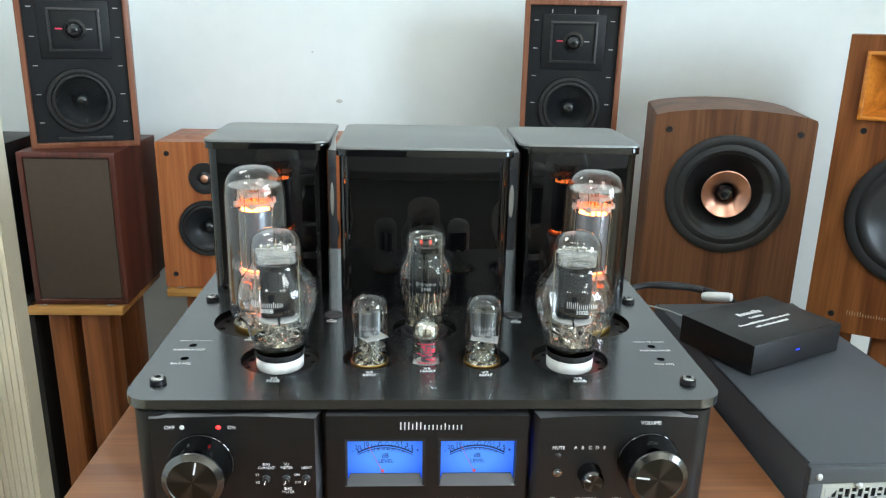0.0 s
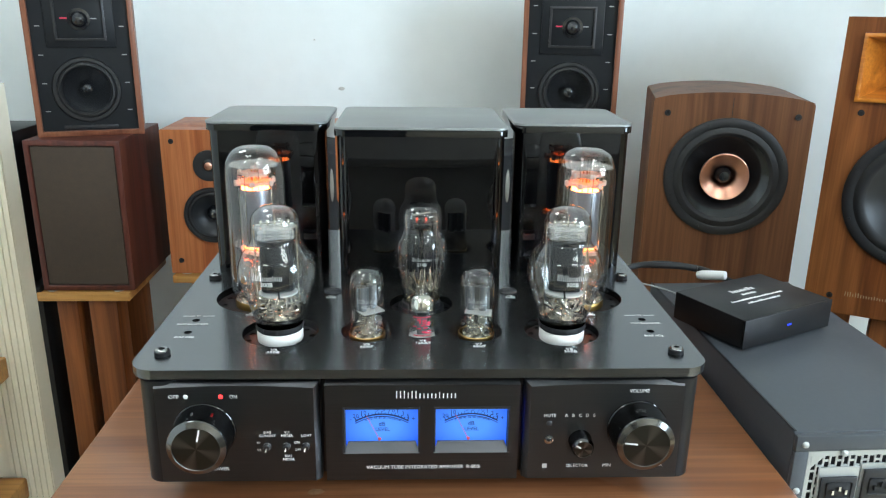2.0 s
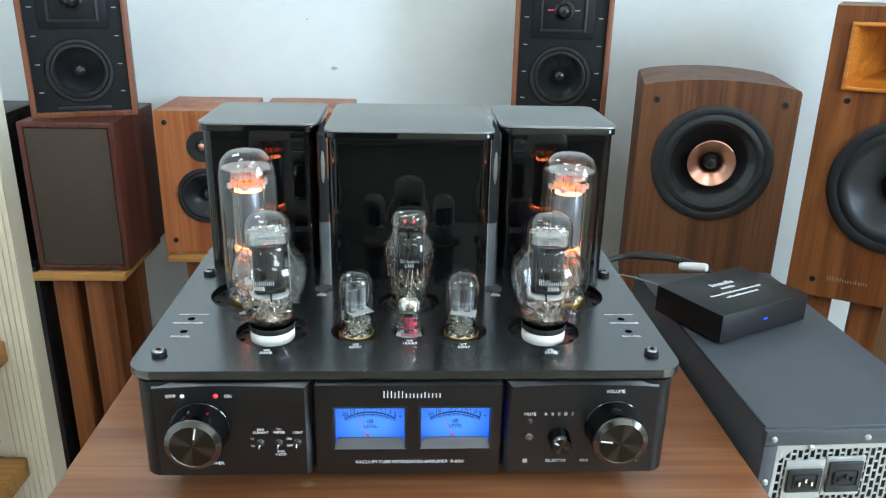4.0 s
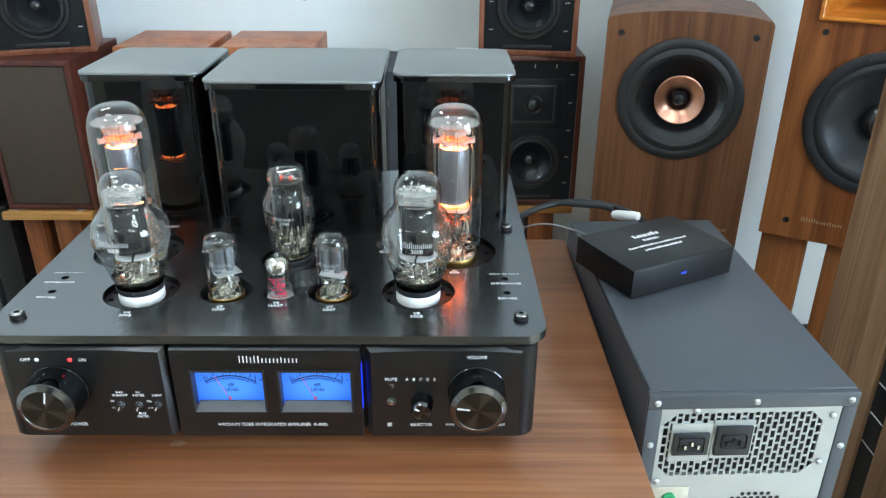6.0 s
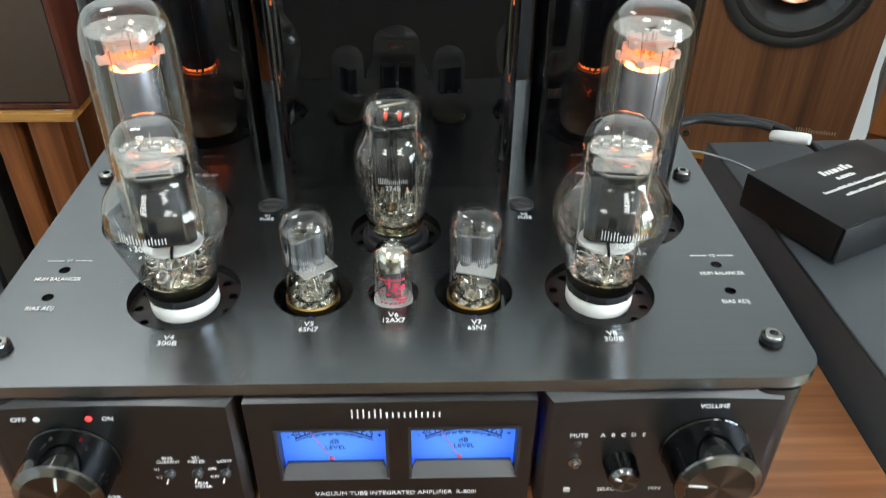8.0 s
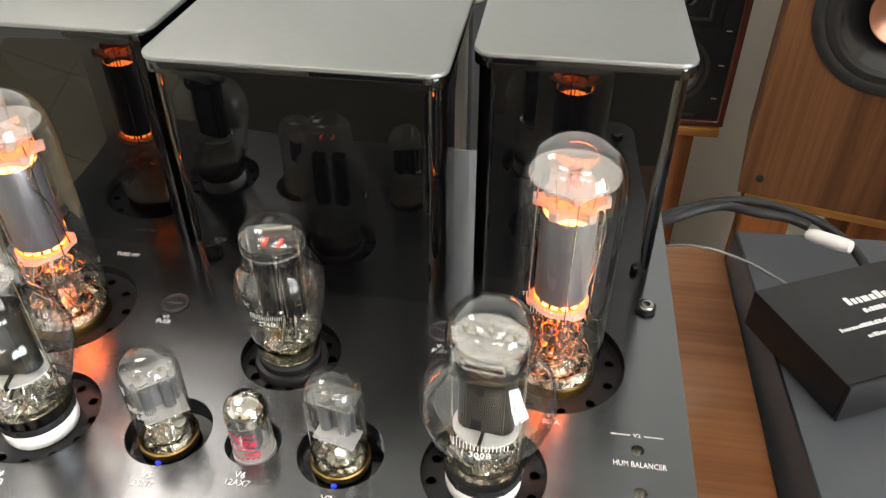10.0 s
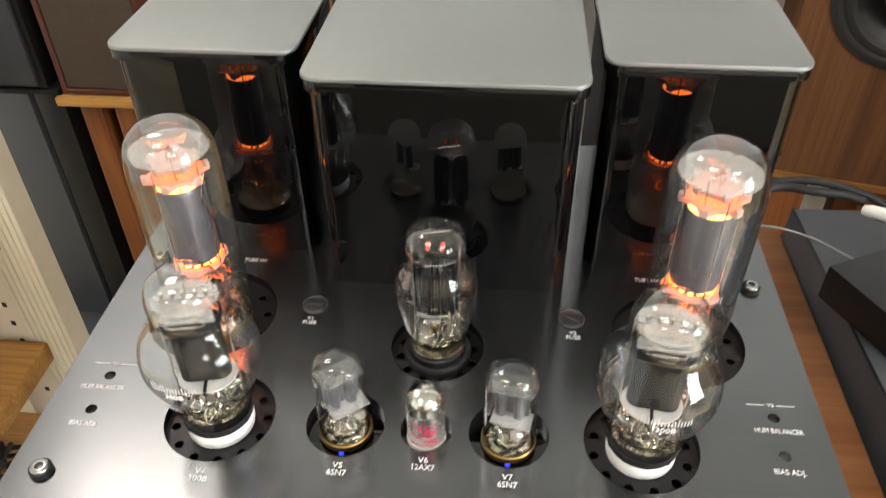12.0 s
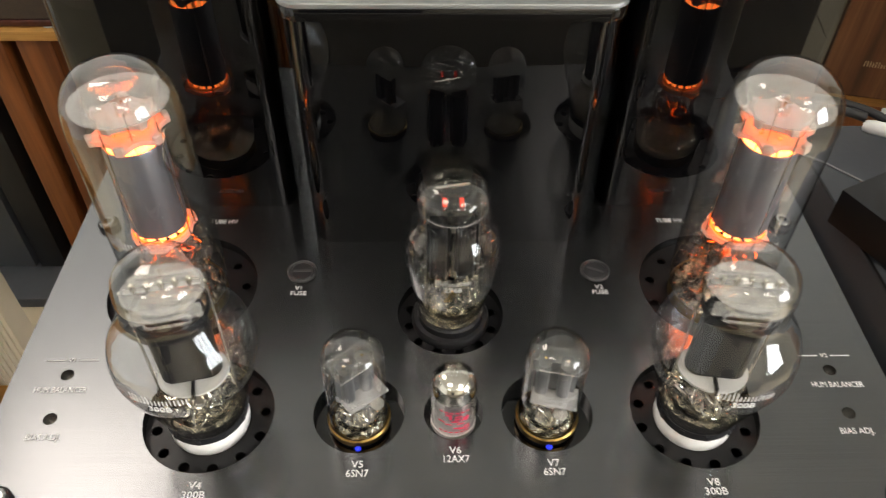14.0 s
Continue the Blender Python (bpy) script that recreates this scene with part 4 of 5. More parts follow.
    part("collar", lathe([(0.0158, 0.0925), (0.0164, 0.093), (0.0164, 0.0968), (0.0158, 0.0972)], 40), M["anode"], t, "black ring round the plate", at=ang)
    mark_on(t, 0.0725, 0.0245, 0.0055, 0.0321, "300B", 0.005, "print", turn=-6 if x < 0 else 0)
    return t


M["dark_film"] = thin_glass("dark_getter_film", (0.09, 0.085, 0.07), 0.08, 0.05)
m = M["smoke"] = thin_glass("smoky_film", (0.72, 0.69, 0.6), 0.3, 0.06)
tube_300(-0.12, 0.075, 12, 3)
tube_300(0.12, 0.075, -8, 5)


def tube_805(x, y, turn, seed):
    rng = random.Random(seed)
    t = thing("vacuum_tube", pose(x, y, P - 0.0135) @ Matrix.Diagonal((0.885, 0.885, 1, 1)), "tall round-topped glass transmitting tube, glowing orange inside", "vacuum tube", "tall glowing tubes")
    part("base", lathe([(0, 0), (0.024, 0), (0.0245, 0.002), (0.0245, 0.0115), (0, 0.0115)], 48), M["chassis"], t)
    part("base_ring", lathe([(0.0246, 0.002), (0.0272, 0.002), (0.0276, 0.0045), (0.0276, 0.012), (0.0268, 0.0135), (0.0262, 0.012)], 56), M["dark_brass"], t, "dark brass base ring")
    bulb_glass(t, curve_profile([(0.0258, 0.0125), (0.0286, 0.017), (0.0299, 0.03), (0.0302, 0.07), (0.0302, 0.118), (0.03, 0.132), (0.028, 0.1437), (0.0228, 0.1522), (0.015, 0.1566), (0.006, 0.1578), (0, 0.158)]), 64)
    ang = pose(0, 0, 0, 0, 0, turn)
    # stem and shining feed wires
    part("stem", lathe([(0.016, 0.013), (0.0135, 0.02), (0.009, 0.033), (0.008, 0.046), (0, 0.048)], 28), M["glass"], t)
    part("foot_collar", lathe([(0.0098, 0.034), (0.0102, 0.036), (0.0102, 0.041), (0.0096, 0.043)], 28), M["nickel"], t)
    silver_bits(t, rng, 0.024, 0.016, 0.06, 14, 0.0009)
    wire_loops(t, rng, 0.0165, 0.02, 0.034, 11, 0.0055, "glow_lit_wire")
    wire_loops(t, rng, 0.014, 0.038, 0.054, 9, 0.0045, "glow_lit_wire")
    part("silvered_floor", lathe(curve_profile([(0.0262, 0.0135), (0.022, 0.017), (0.017, 0.0155), (0.011, 0.021), (0.006, 0.020), (0, 0.023)], 4), 44), M["crumple"], t, "crumpled silvered glass")
    # graphite cylinder
    part("anode", lathe([(0.0155, 0.066), (0.016, 0.067), (0.016, 0.118), (0.0155, 0.119), (0.0142, 0.1185), (0.014, 0.067), (0.0155, 0.066)], 48), M["anode_805"], t, "grey graphite cylinder")
    for i in range(4):
        a = radians(turn + 45 + 90 * i)
        part("support_rod", rod([(0.0195 * math.cos(a), 0.0195 * math.sin(a), 0.04), (0.0195 * math.cos(a), 0.0195 * math.sin(a), 0.133)], 0.0005, 8), M["nickel"], t)
    # ceramic spacers: notched plates that the glow shines through
    for z, big, small, n in ((0.1232, 0.0208, 0.0162, 6), (0.1315, 0.0158, 0.0135, 5)):
        lobes = [((big if i % 4 < 2 else small) * math.cos(2 * math.pi * i / (4 * n)), (big if i % 4 < 2 else small) * math.sin(2 * math.pi * i / (4 * n))) for i in range(4 * n)]
        holes = [(0.0098 * math.cos(2 * math.pi * (i + 0.5) / 6), 0.0098 * math.sin(2 * math.pi * (i + 0.5) / 6), 0.0016) for i in range(6)]
        part("ceramic_spacer", sheet(lobes, holes if n == 6 else [(0, 0, 0.004)], z, z + 0.0026), M["warm_ceramic"], t, "pale notched ceramic plate", at=ang)
        for i in range(n):
            a = 2 * math.pi * (4 * i + 0.5) / (4 * n)
            part("ceramic_bead", block(-0.0016, 0.0016, -0.0026, 0.0026, -0.0008, 0.0044, 0.0006, 1), M["warm_ceramic"], t, at=ang @ pose(big * 0.96 * math.cos(a), big * 0.96 * math.sin(a), z, 0, 0, math.degrees(a)))
    ear = sheet([((0.0205 if i % 10 < 3 else 0.0176) * math.cos(2 * math.pi * i / 30), (0.0205 if i % 10 < 3 else 0.0176) * math.sin(2 * math.pi * i / 30)) for i in range(30)], [(0, 0, 0.0135)], 0.0596, 0.0622)
    part("ceramic_spacer", ear, M["warm_ceramic"], t, "pale eared ceramic ring", at=ang)
    for i in range(5):
        a = radians(turn + 72 * i)
        part("centre_post", rod([(0.004 * math.cos(a), 0.004 * math.sin(a), 0.125), (0.0032 * math.cos(a), 0.0032 * math.sin(a), 0.1385)], 0.0007, 6), M["glow_lit_wire"], t)
    # filament strands that show above and below the cylinder
    fb = bmesh.new()
    for i in range(12):
        a = radians(turn + 30 * i + 20)
        rod([(0.0118 * math.cos(a), 0.0118 * math.sin(a), 0.0622), (0.0118 * math.cos(a), 0.0118 * math.sin(a), 0.1222)], 0.0021, 8, fb)
    part("filament", fb, M["filament"], t, "glowing orange filament")
    # Glowing ring added for the filament light that leaks onto the ceramic
    ring = lathe([(0.0158, 0.0628), (0.0164, 0.0632), (0.0164, 0.0638), (0.0158, 0.0642), (0.0152, 0.0635)], 40, None, (0, 0), True)
    part("leak_glow_ring", ring, M["filament_and_leak"], t, "glowing ring for the filament light on the ceramic")
    hk = bmesh.new()
    for i in range(3):
        a = radians(turn + 60 * i + 20)
        rod([(0.0095 * math.cos(a), 0.0095 * math.sin(a), 0.1225), (0.003 * math.cos(a), 0.003 * math.sin(a), 0.127 + 0.002 * i), (-0.0095 * math.cos(a), -0.0095 * math.sin(a), 0.1225)], 0.0006, 6, hk, 4)
    part("filament_hook", hk, M["filament_and_leak"], t, "glowing filament bow")
    # domed white mica with a star cut out
    star = []
    for i in range(8):
        a = radians(turn + 45 * i)
        rr = (0.0088, 0.0062)[i // 2 % 2] if i % 2 == 0 else 0.0026
        star.append((rr * math.cos(a), rr * math.sin(a)))
    b = bmesh.new()
    n = 48
    rim = [(0.0252 * math.cos(2 * math.pi * i / n), 0.0252 * math.sin(2 * math.pi * i / n)) for i in range(n)]
    es = []
    for lp in (rim, star):
        vs = [b.verts.new((px, py, 0)) for px, py in lp]
        es += [b.edges.new((vs[i], vs[(i + 1) % len(vs)])) for i in range(len(vs))]
    bmesh.ops.triangle_fill(b, use_beauty=True, edges=es)
    g = bmesh.ops.extrude_face_region(b, geom=list(b.faces))
    bmesh.ops.translate(b, vec=(0, 0, 0.0005), verts=[q for q in g["geom"] if isinstance(q, bmesh.types.BMVert)])
    part("top_mica", b, M["mica_top"], t, "milky mica disc with a star-shaped hole", at=pose(0, 0, 0.1405))
    for i in range(4):
        a = radians(turn + 90 * i)
        part("mica_post", rod([(0.014 * math.cos(a), 0.014 * math.sin(a), 0.126), (0.0175 * math.cos(a), 0.0175 * math.sin(a), 0.1435)], 0.0004, 8), M["nickel"], t)
    part("feed_wire", rod([(0.017, -0.008, 0.125), (0.012, -0.0165, 0.112), (0.0165, -0.014, 0.095), (0.0185, -0.008, 0.065)], 0.0005, 6, None, 6), M["nickel"], t, at=ang)
    mark_on(t, 0.0735, 0.030, 0.008, 0.0302, None, mat="grey_print", turn=-14 if x < 0 else -6)
    return t


M["filament_and_leak"] = glowing("filament_bow_and_leak_glow", (1.0, 0.2, 0.025), GLOW * 0.16)
m = M["mica_top"] = painted("milky_mica", (0.7, 0.68, 0.64), 0.35, 0, 0.08, 150, 0.05)
m.node_tree.nodes["Principled BSDF"].inputs["Alpha"].default_value = 0.3
tube_805(-0.151, 0.158, 25, 11)
tube_805(0.151, 0.157, 55, 12)


def tube_274(x, y):
    rng = random.Random(21)
    t = thing("vacuum_tube", pose(x, y, P - 0.0135) @ Matrix.Diagonal((1.03, 1.03, 1, 1)), "pear-shaped clear glass rectifier tube on a black base", "vacuum tube")
    part("base", lathe([(0, 0.0), (0.0165, 0.0), (0.0168, 0.012), (0.0172, 0.0165), (0.0162, 0.0176), (0, 0.0174)], 40), M["rubber"], t, "black tube base")
    part("socket_ring", lathe([(0.0174, 0.0071), (0.0205, 0.0071), (0.0208, 0.0105), (0.0198, 0.0125), (0.0174, 0.0125)], 40, None, (0, 0), True), M["black_plastic"], t)
    bulb_glass(t, curve_profile([(0.0162, 0.0175), (0.0178, 0.026), (0.0212, 0.044), (0.0236, 0.060), (0.0239, 0.069), (0.022, 0.0775), (0.0184, 0.0838), (0.0171, 0.0898), (0.017, 0.0972), (0.0156, 0.1032), (0.0108, 0.1074), (0.0045, 0.1088), (0, 0.109)]))
    part("getter_film", lathe(curve_profile([(0.016, 0.018), (0.0175, 0.026), (0.0186, 0.0325)], 3), 40), M["smoke"], t, "smoky silver film")
    part("silvered_floor", lathe(curve_profile([(0.0168, 0.0205), (0.014, 0.0235), (0.0105, 0.0225), (0.007, 0.027), (0.0035, 0.0265), (0, 0.0285)], 4), 36), M["crumple"], t, "crumpled silvered glass")
    silver_bits(t, rng, 0.0185, 0.022, 0.049, 12, 0.0007)
    wire_loops(t, rng, 0.0095, 0.029, 0.036, 7, 0.0032)
    part("stem", lathe([(0.01, 0.021), (0.0075, 0.026), (0.0045, 0.034), (0, 0.037)], 20), M["glass"], t)
    for i in range(3):
        a = radians(20 + 120 * i)
        part("getter_cup", lathe([(0, 0), (0.003, 0.0002), (0.0037, 0.0012), (0.0026, 0.0008), (0, 0.0008)], 18), M["getter"] if i < 2 else M["brass"], t, at=pose(0.0095 * math.cos(a), 0.0095 * math.sin(a), 0.037, 10, 0, 0))
    for sx in (-1, 1):
        b = prism(rounded(0.0085, 0.009, 0.002, 3), 0.046, 0.082)
        block(-0.0055, 0.0055, -0.0004, 0.0004, 0.047, 0.081, bm=b)
        part("plate", b, M["anode"], t, "dark slim metal plate", at=pose(sx * 0.0068, 0, 0))
        part("heater_tip", block(sx * 0.004 - 0.0009, sx * 0.004 + 0.0009, -0.003, 0.003, 0.0948, 0.0954, 0.0002), M["ember"], t, "red glowing heater tip")
        part("support_rod", rod([(sx * 0.0133, 0, 0.025), (sx * 0.0133, 0, 0.099)], 0.0006, 8), M["nickel"], t)
    part("lower_mica", lathe([(0, 0.0442), (0.0175, 0.0442), (0.0175, 0.0448), (0, 0.0448)], 36), M["mica"], t)
    part("upper_mica", lathe([(0, 0.0938), (0.0162, 0.0938), (0.0162, 0.0945), (0, 0.0945)], 36), M["mica"], t)
    part("mica_edge", lathe([(0.0162, 0.0938), (0.0165, 0.0939), (0.0165, 0.0944), (0.0162, 0.0945)], 36, None, (0, 0), True), M["frost"], t)
    part("getter_bar", rod([(-0.008, 0.009, 0.0955), (0.008, 0.0095, 0.0985)], 0.001, 8), M["getter"], t)
    mark_on(t, 0.064, 0.0165, 0.0036, 0.0239, "274B", 0.0042, "grey_print")


tube_274(0.0, 0.1395)


def tube_6sn7(x, y, turn, seed):
    rng = random.Random(seed)
    t = thing("vacuum_tube", pose(x, y, P - 0.0135) @ Matrix.Diagonal((0.98, 0.98, 0.998, 1)), "small round-topped clear glass tube with a brass ring", "vacuum tube", "small signal tubes")
    part("base", lathe([(0, 0), (0.0148, 0), (0.0152, 0.004), (0.0152, 0.0088), (0.0145, 0.0098), (0, 0.0097)], 36), M["rubber"], t)
    part("base_ring", lathe([(0.0146, 0.009), (0.0158, 0.0092), (0.0159, 0.0125), (0.0152, 0.0132), (0.0147, 0.0125)], 40), M["dark_brass"], t, "thin brass ring")
    bulb_glass(t, curve_profile([(0.0145, 0.01), (0.0148, 0.018), (0.0148, 0.04), (0.0148, 0.0565), (0.014, 0.0632), (0.0108, 0.0682), (0.0055, 0.0706), (0, 0.0711)]), 44)
    ang = pose(0, 0, 0, 0, 0, turn)
    silver_bits(t, rng, 0.0135, 0.011, 0.031, 9, 0.0006)
    part("silvered_floor", lathe(curve_profile([(0.0138, 0.0115), (0.011, 0.0145), (0.007, 0.013), (0, 0.016)], 4), 32), M["crumple"], t, "crumpled silvered glass")
    wire_loops(t, rng, 0.007, 0.018, 0.026, 6, 0.0026)
    part("stem", lathe([(0.009, 0.0147), (0.006, 0.02), (0.003, 0.027), (0, 0.028)], 18), M["glass"], t)
    for sx in (-1, 1):
        b = prism(rounded(0.0062, 0.0085, 0.0026, 4), 0.034, 0.0555)
        block(-0.0055, 0.0055, -0.0004, 0.0004, 0.0345, 0.055, bm=b)
        part("plate", b, M["plate_grey"], t, "grey metal plate", at=ang @ pose(sx * 0.0052, 0, 0))
        part("heater_tip", lathe([(0, 0), (0.0007, 0.0003), (0.0007, 0.0009), (0, 0.0012)], 10), M["brass"], t, at=ang @ pose(sx * 0.0052, 0, 0.0569))
    part("lower_mica", block(-0.0112, 0.0112, -0.006, 0.006, 0.0326, 0.0333), M["mica_white"], t, "white mica plate", at=ang @ pose(0, 0, 0, 5, 3, 0))
    part("upper_mica", block(-0.0118, 0.0118, -0.0072, 0.0072, 0.0563, 0.0569), M["mica"], t, "clear mica plate", at=ang)
    part("mica_edge", facing(ring_frame(-0.0121, 0.0121, -0.0075, 0.0075, 0.0004, -0.0569, -0.0564), pose(0, 0, 0, -90, 0, 0)), M["frost"], t, "pale plate edge", at=ang)
    part("getter_cup", lathe([(0, 0), (0.0028, 0.0002), (0.0034, 0.001), (0, 0.0007)], 16), M["getter"], t, at=ang @ pose(0.006, -0.008, 0.026, 25, 0, 0))
    mark_on(t, 0.046, 0.0175, 0.0042, 0.0147, "6SN7", 0.0044, "grey_print", turn=turn * 0.1)


M["plate_grey"] = painted("grey_nickel_plate", (0.17, 0.175, 0.18), 0.34, 0.6, 0.08, 90, 0.05)
tube_6sn7(-0.0465, 0.0745, 40, 31)
tube_6sn7(0.0465, 0.0745, -12, 32)


def tube_12ax7(x, y):
    t = thing("vacuum_tube", pose(x, y, P - 0.0135) @ Matrix.Diagonal((1.035, 1.035, 1.03, 1)), "small glass tube with a silvered top and red printed emblem", "vacuum tube")
    part("base", lathe([(0, 0), (0.0108, 0), (0.011, 0.003), (0.0108, 0.0095), (0, 0.0095)], 28), M["ceramic"], t)
    bulb_glass(t, curve_profile([(0.0104, 0.0096), (0.0106, 0.014), (0.0107, 0.03), (0.0106, 0.0365), (0.0095, 0.0425), (0.006, 0.0457), (0.0022, 0.0467), (0.0015, 0.0488), (0, 0.0496)]), 40)
    part("getter_dome", lathe(curve_profile([(0.0103, 0.0335), (0.0104, 0.0365), (0.0092, 0.0421), (0.0058, 0.0452), (0, 0.0461)]), 40), M["getter"], t, "mirror-silvered dome")
    part("sleeve", lathe([(0.0085, 0.0105), (0.0088, 0.0115), (0.0088, 0.029), (0, 0.0292)], 32), M["mica"], t, "clear inner sleeve")
    part("inner_plate", prism(rounded(0.0085, 0.0085, 0.002, 3), 0.012, 0.0285), M["plate_grey"], t, "grey metal plate")
    # emblem: plain red strokes
    b = bmesh.new()
    rng = random.Random(5)
    for i in range(16):
        cx_, cz_ = rng.uniform(-0.0065, 0.0065), rng.uniform(-0.0062, 0.0062)
        w_, h_ = rng.choice([(0.0034, 0.001), (0.0011, 0.004), (0.0026, 0.0013)])
        block(cx_ - w_ / 2, cx_ + w_ / 2, cz_ - h_ / 2, cz_ + h_ / 2, 0, 0.0001, bm=b)
    for z_ in (-0.0085, 0.0075):
        for i in range(6):
            block(-0.0072 + i * 0.0025, -0.0054 + i * 0.0025, z_, z_ + 0.0009, 0, 0.0001, bm=b)
    ob = part("emblem", b, M["red_print"], t, "red printed strokes", smooth=0)
    round_mark(ob, 0.0107)
    ob.matrix_basis = pose(0, 0, 0.0215)


tube_12ax7(0.0, 0.0747)


# ---- computer and converter beside the table ----
PCZ = 0.817
shelf_stand = thing("low_stand", pose(0.418, 0.235, 0), "plain black low stand under the computer", "stand")
part("top", block(-0.12, 0.12, -0.2, 0.2, 0.368, 0.388, 0.002), M["black_plastic"], shelf_stand)
for sx in (-1, 1):
    part("side", block(sx * 0.11 - 0.009, sx * 0.11 + 0.009, -0.19, 0.19, 0, 0.3675), M["black_plastic"], shelf_stand)
pc = thing("computer_tower", pose(0.418, 0.0425, 0.388, 0, 0, 2.0), "charcoal steel computer tower with its grey back panel showing", "computer")
ph = PCZ - 0.388
part("case", block(-0.095, 0.095, 0.006, 0.385, 0.0, ph, 0.0025), M["pc"], pc, "charcoal painted steel case")
part("lid_seam", block(-0.0945, -0.0925, 0.007, 0.384, ph + 0.0001, ph + 0.0008), M["chassis"], pc, "dark folded seam")
part("top_flange", block(-0.095, 0.095, -0.0005, 0.0055, ph - 0.016, ph - 0.001, 0.001), M["pc"], pc)
for sx in (-1, 1):
    part("side_flange", block(sx * 0.0885 - 0.0065, sx * 0.0885 + 0.0065, 0.0, 0.0055, 0.0, ph - 0.0165, 0.001), M["pc"], pc)
gx0, gx1, gz0, gz1 = -0.0785, 0.0675, ph - 0.093, ph - 0.0215
for x0, x1, z0, z1 in ((-0.0815, gx0, 0.0, ph - 0.017), (gx1, 0.0815, 0.0, ph - 0.017), (gx0, gx1, gz1, ph - 0.017), (gx0, gx1, 0.15, gz0)):
    part("back_panel", block(x0, x1, 0.001, 0.0058, z0, z1), M["steel"], pc, "bare grey steel back panel")
# Flat dark sheet in place of the hollow; its shade is the colour
part("vent_shade_sheet", block(gx0, gx1, 0.0056, 0.0059, gz0, gz1), M["inside"], pc, "dark sheet for the shade behind the vent")
lat = bmesh.new()
cols_n, pitch_z = 25, 0.0102
cw = (gx1 - gx0) / cols_n
for i in range(cols_n + 1):
    x = gx0 + i * cw
    block(x - 0.0008, x + 0.0008, 0.0012, 0.0022, gz0, gz1, bm=lat)
for i in range(cols_n):
    x, z = gx0 + i * cw, gz0 + (0.0 if i % 2 else pitch_z / 2)
    while z < gz1:
        block(x + 0.0009, x + cw - 0.0009, 0.0013, 0.0021, max(z - 0.001, gz0), min(z + 0.001, gz1), bm=lat)
        z += pitch_z
for sx, sz in ((0, 0), (1, 0), (0, 1), (1, 1)):
    x, z = (gx1 if sx else gx0), (gz1 if sz else gz0)
    dx, dz = (-0.012 if sx else 0.012), (-0.012 if sz else 0.012)
    lo = [lat.verts.new(c) for c in ((x, 0.0007, z), (x + dx, 0.0007, z), (x, 0.0007, z + dz))]
    hi = [lat.verts.new((v.co.x, 0.0011, v.co.z)) for v in lo]
    lat.faces.new(lo)
    lat.faces.new(hi[::-1])
    for k in range(3):
        lat.faces.new((lo[k], lo[(k + 1) % 3], hi[(k + 1) % 3], hi[k]))
part("vent_grille", lat, M["steel"], pc, "punched steel vent", smooth=0)


def pc_socket(x, z, kind):
    part("mount", block(x - 0.0185, x + 0.0185, -0.0005, 0.0011, z - 0.021, z + 0.021), M["steel"], pc)
    tall = 0.0125 if kind else 0.0165
    sk = part("power_socket", block(x - 0.0165, x + 0.0165, -0.0035, -0.0007, z - tall, z + tall, 0.0012), M["black_plastic"], pc, "black power socket")
    # Dark raised block for the shade inside the socket, nothing is hollowed
    part("recess_shade", block(x - 0.0115, x + 0.0115, -0.0040, -0.0034, z - 0.008, z + 0.008, 0.0015), M["inside"], sk)
    for dx, dz in ((-0.006, -0.001), (0.0, 0.0025), (0.006, -0.001)):
        part("pin", block(x + dx - 0.001, x + dx + 0.001, -0.0062, -0.0041, z + dz - 0.0022, z + dz + 0.0022), M["chrome"] if kind else M["rubber"], sk)


pc_socket(-0.052, ph - 0.0535, True)
pc_socket(-0.0135, ph - 0.0505, False)
for x, z in ((-0.087, ph - 0.009), (0.002, ph - 0.009), (0.0875, ph - 0.009), (-0.0885, ph - 0.055), (0.0885, ph - 0.06), (-0.05, ph - 0.0185), (0.0745, ph - 0.026), (0.0725, ph - 0.079), (-0.077, ph - 0.0985)):
    part("screw", facing(lathe([(0, 0.0022), (0.0016, 0.0022), (0.0026, 0.0016), (0.0032, 0.0)], 16), pose(x, -0.0004, z) @ FRONT), M["steel"], pc)
part("io_panel", block(-0.08, -0.045, 0.0, 0.0009, 0.24, ph - 0.106, 0.0004), M["tag"], pc, "aged paper covered port plate")
part("audio_jack", facing(lathe([(0.0062, 0), (0.0062, 0.0022), (0.0035, 0.0024), (0.003, 0.0005), (0, 0.0005)], 20), pose(-0.0635, -0.0002, ph - 0.118) @ FRONT), M["jack_green"], pc, "green audio jack")
for i in range(-7, 8):
    for j in range(-6, 7):
        x, z = i * 0.0062 + (0.0031 if j % 2 else 0), j * 0.0054
        if math.hypot(x, z) < 0.036:
            # Dark discs laid on the panel give the shade of holes
            part("vent_hole_shade", facing(lathe([(0, 0.0004), (0.0021, 0.0004), (0.0023, 0)], 6), pose(0.02 + x, 0.0008, ph - 0.149 + z) @ FRONT), M["inside"], pc)

dac = thing("converter_box", pose(0.384, 0.285, PCZ, 0, 0, 26.6) @ Matrix.Diagonal((0.97, 0.97, 1, 1)), "small flat black metal audio converter box lying on the computer", "audio converter")
part("case", block(-0.0735, 0.0735, -0.0505, 0.0505, 0.0025, 0.0355, 0.0012), M["dac"], dac)
part("front_plate", block(-0.0735, 0.0735, -0.0535, -0.0508, 0.0025, 0.0355, 0.0008), M["dac"], dac)
for sx in (-1, 1):
    for sy in (-1, 1):
        part("foot", lathe([(0, 0), (0.005, 0), (0.005, 0.0024), (0, 0.0024)], 14), M["rubber"], dac, at=pose(sx * 0.06, sy * 0.04, 0))
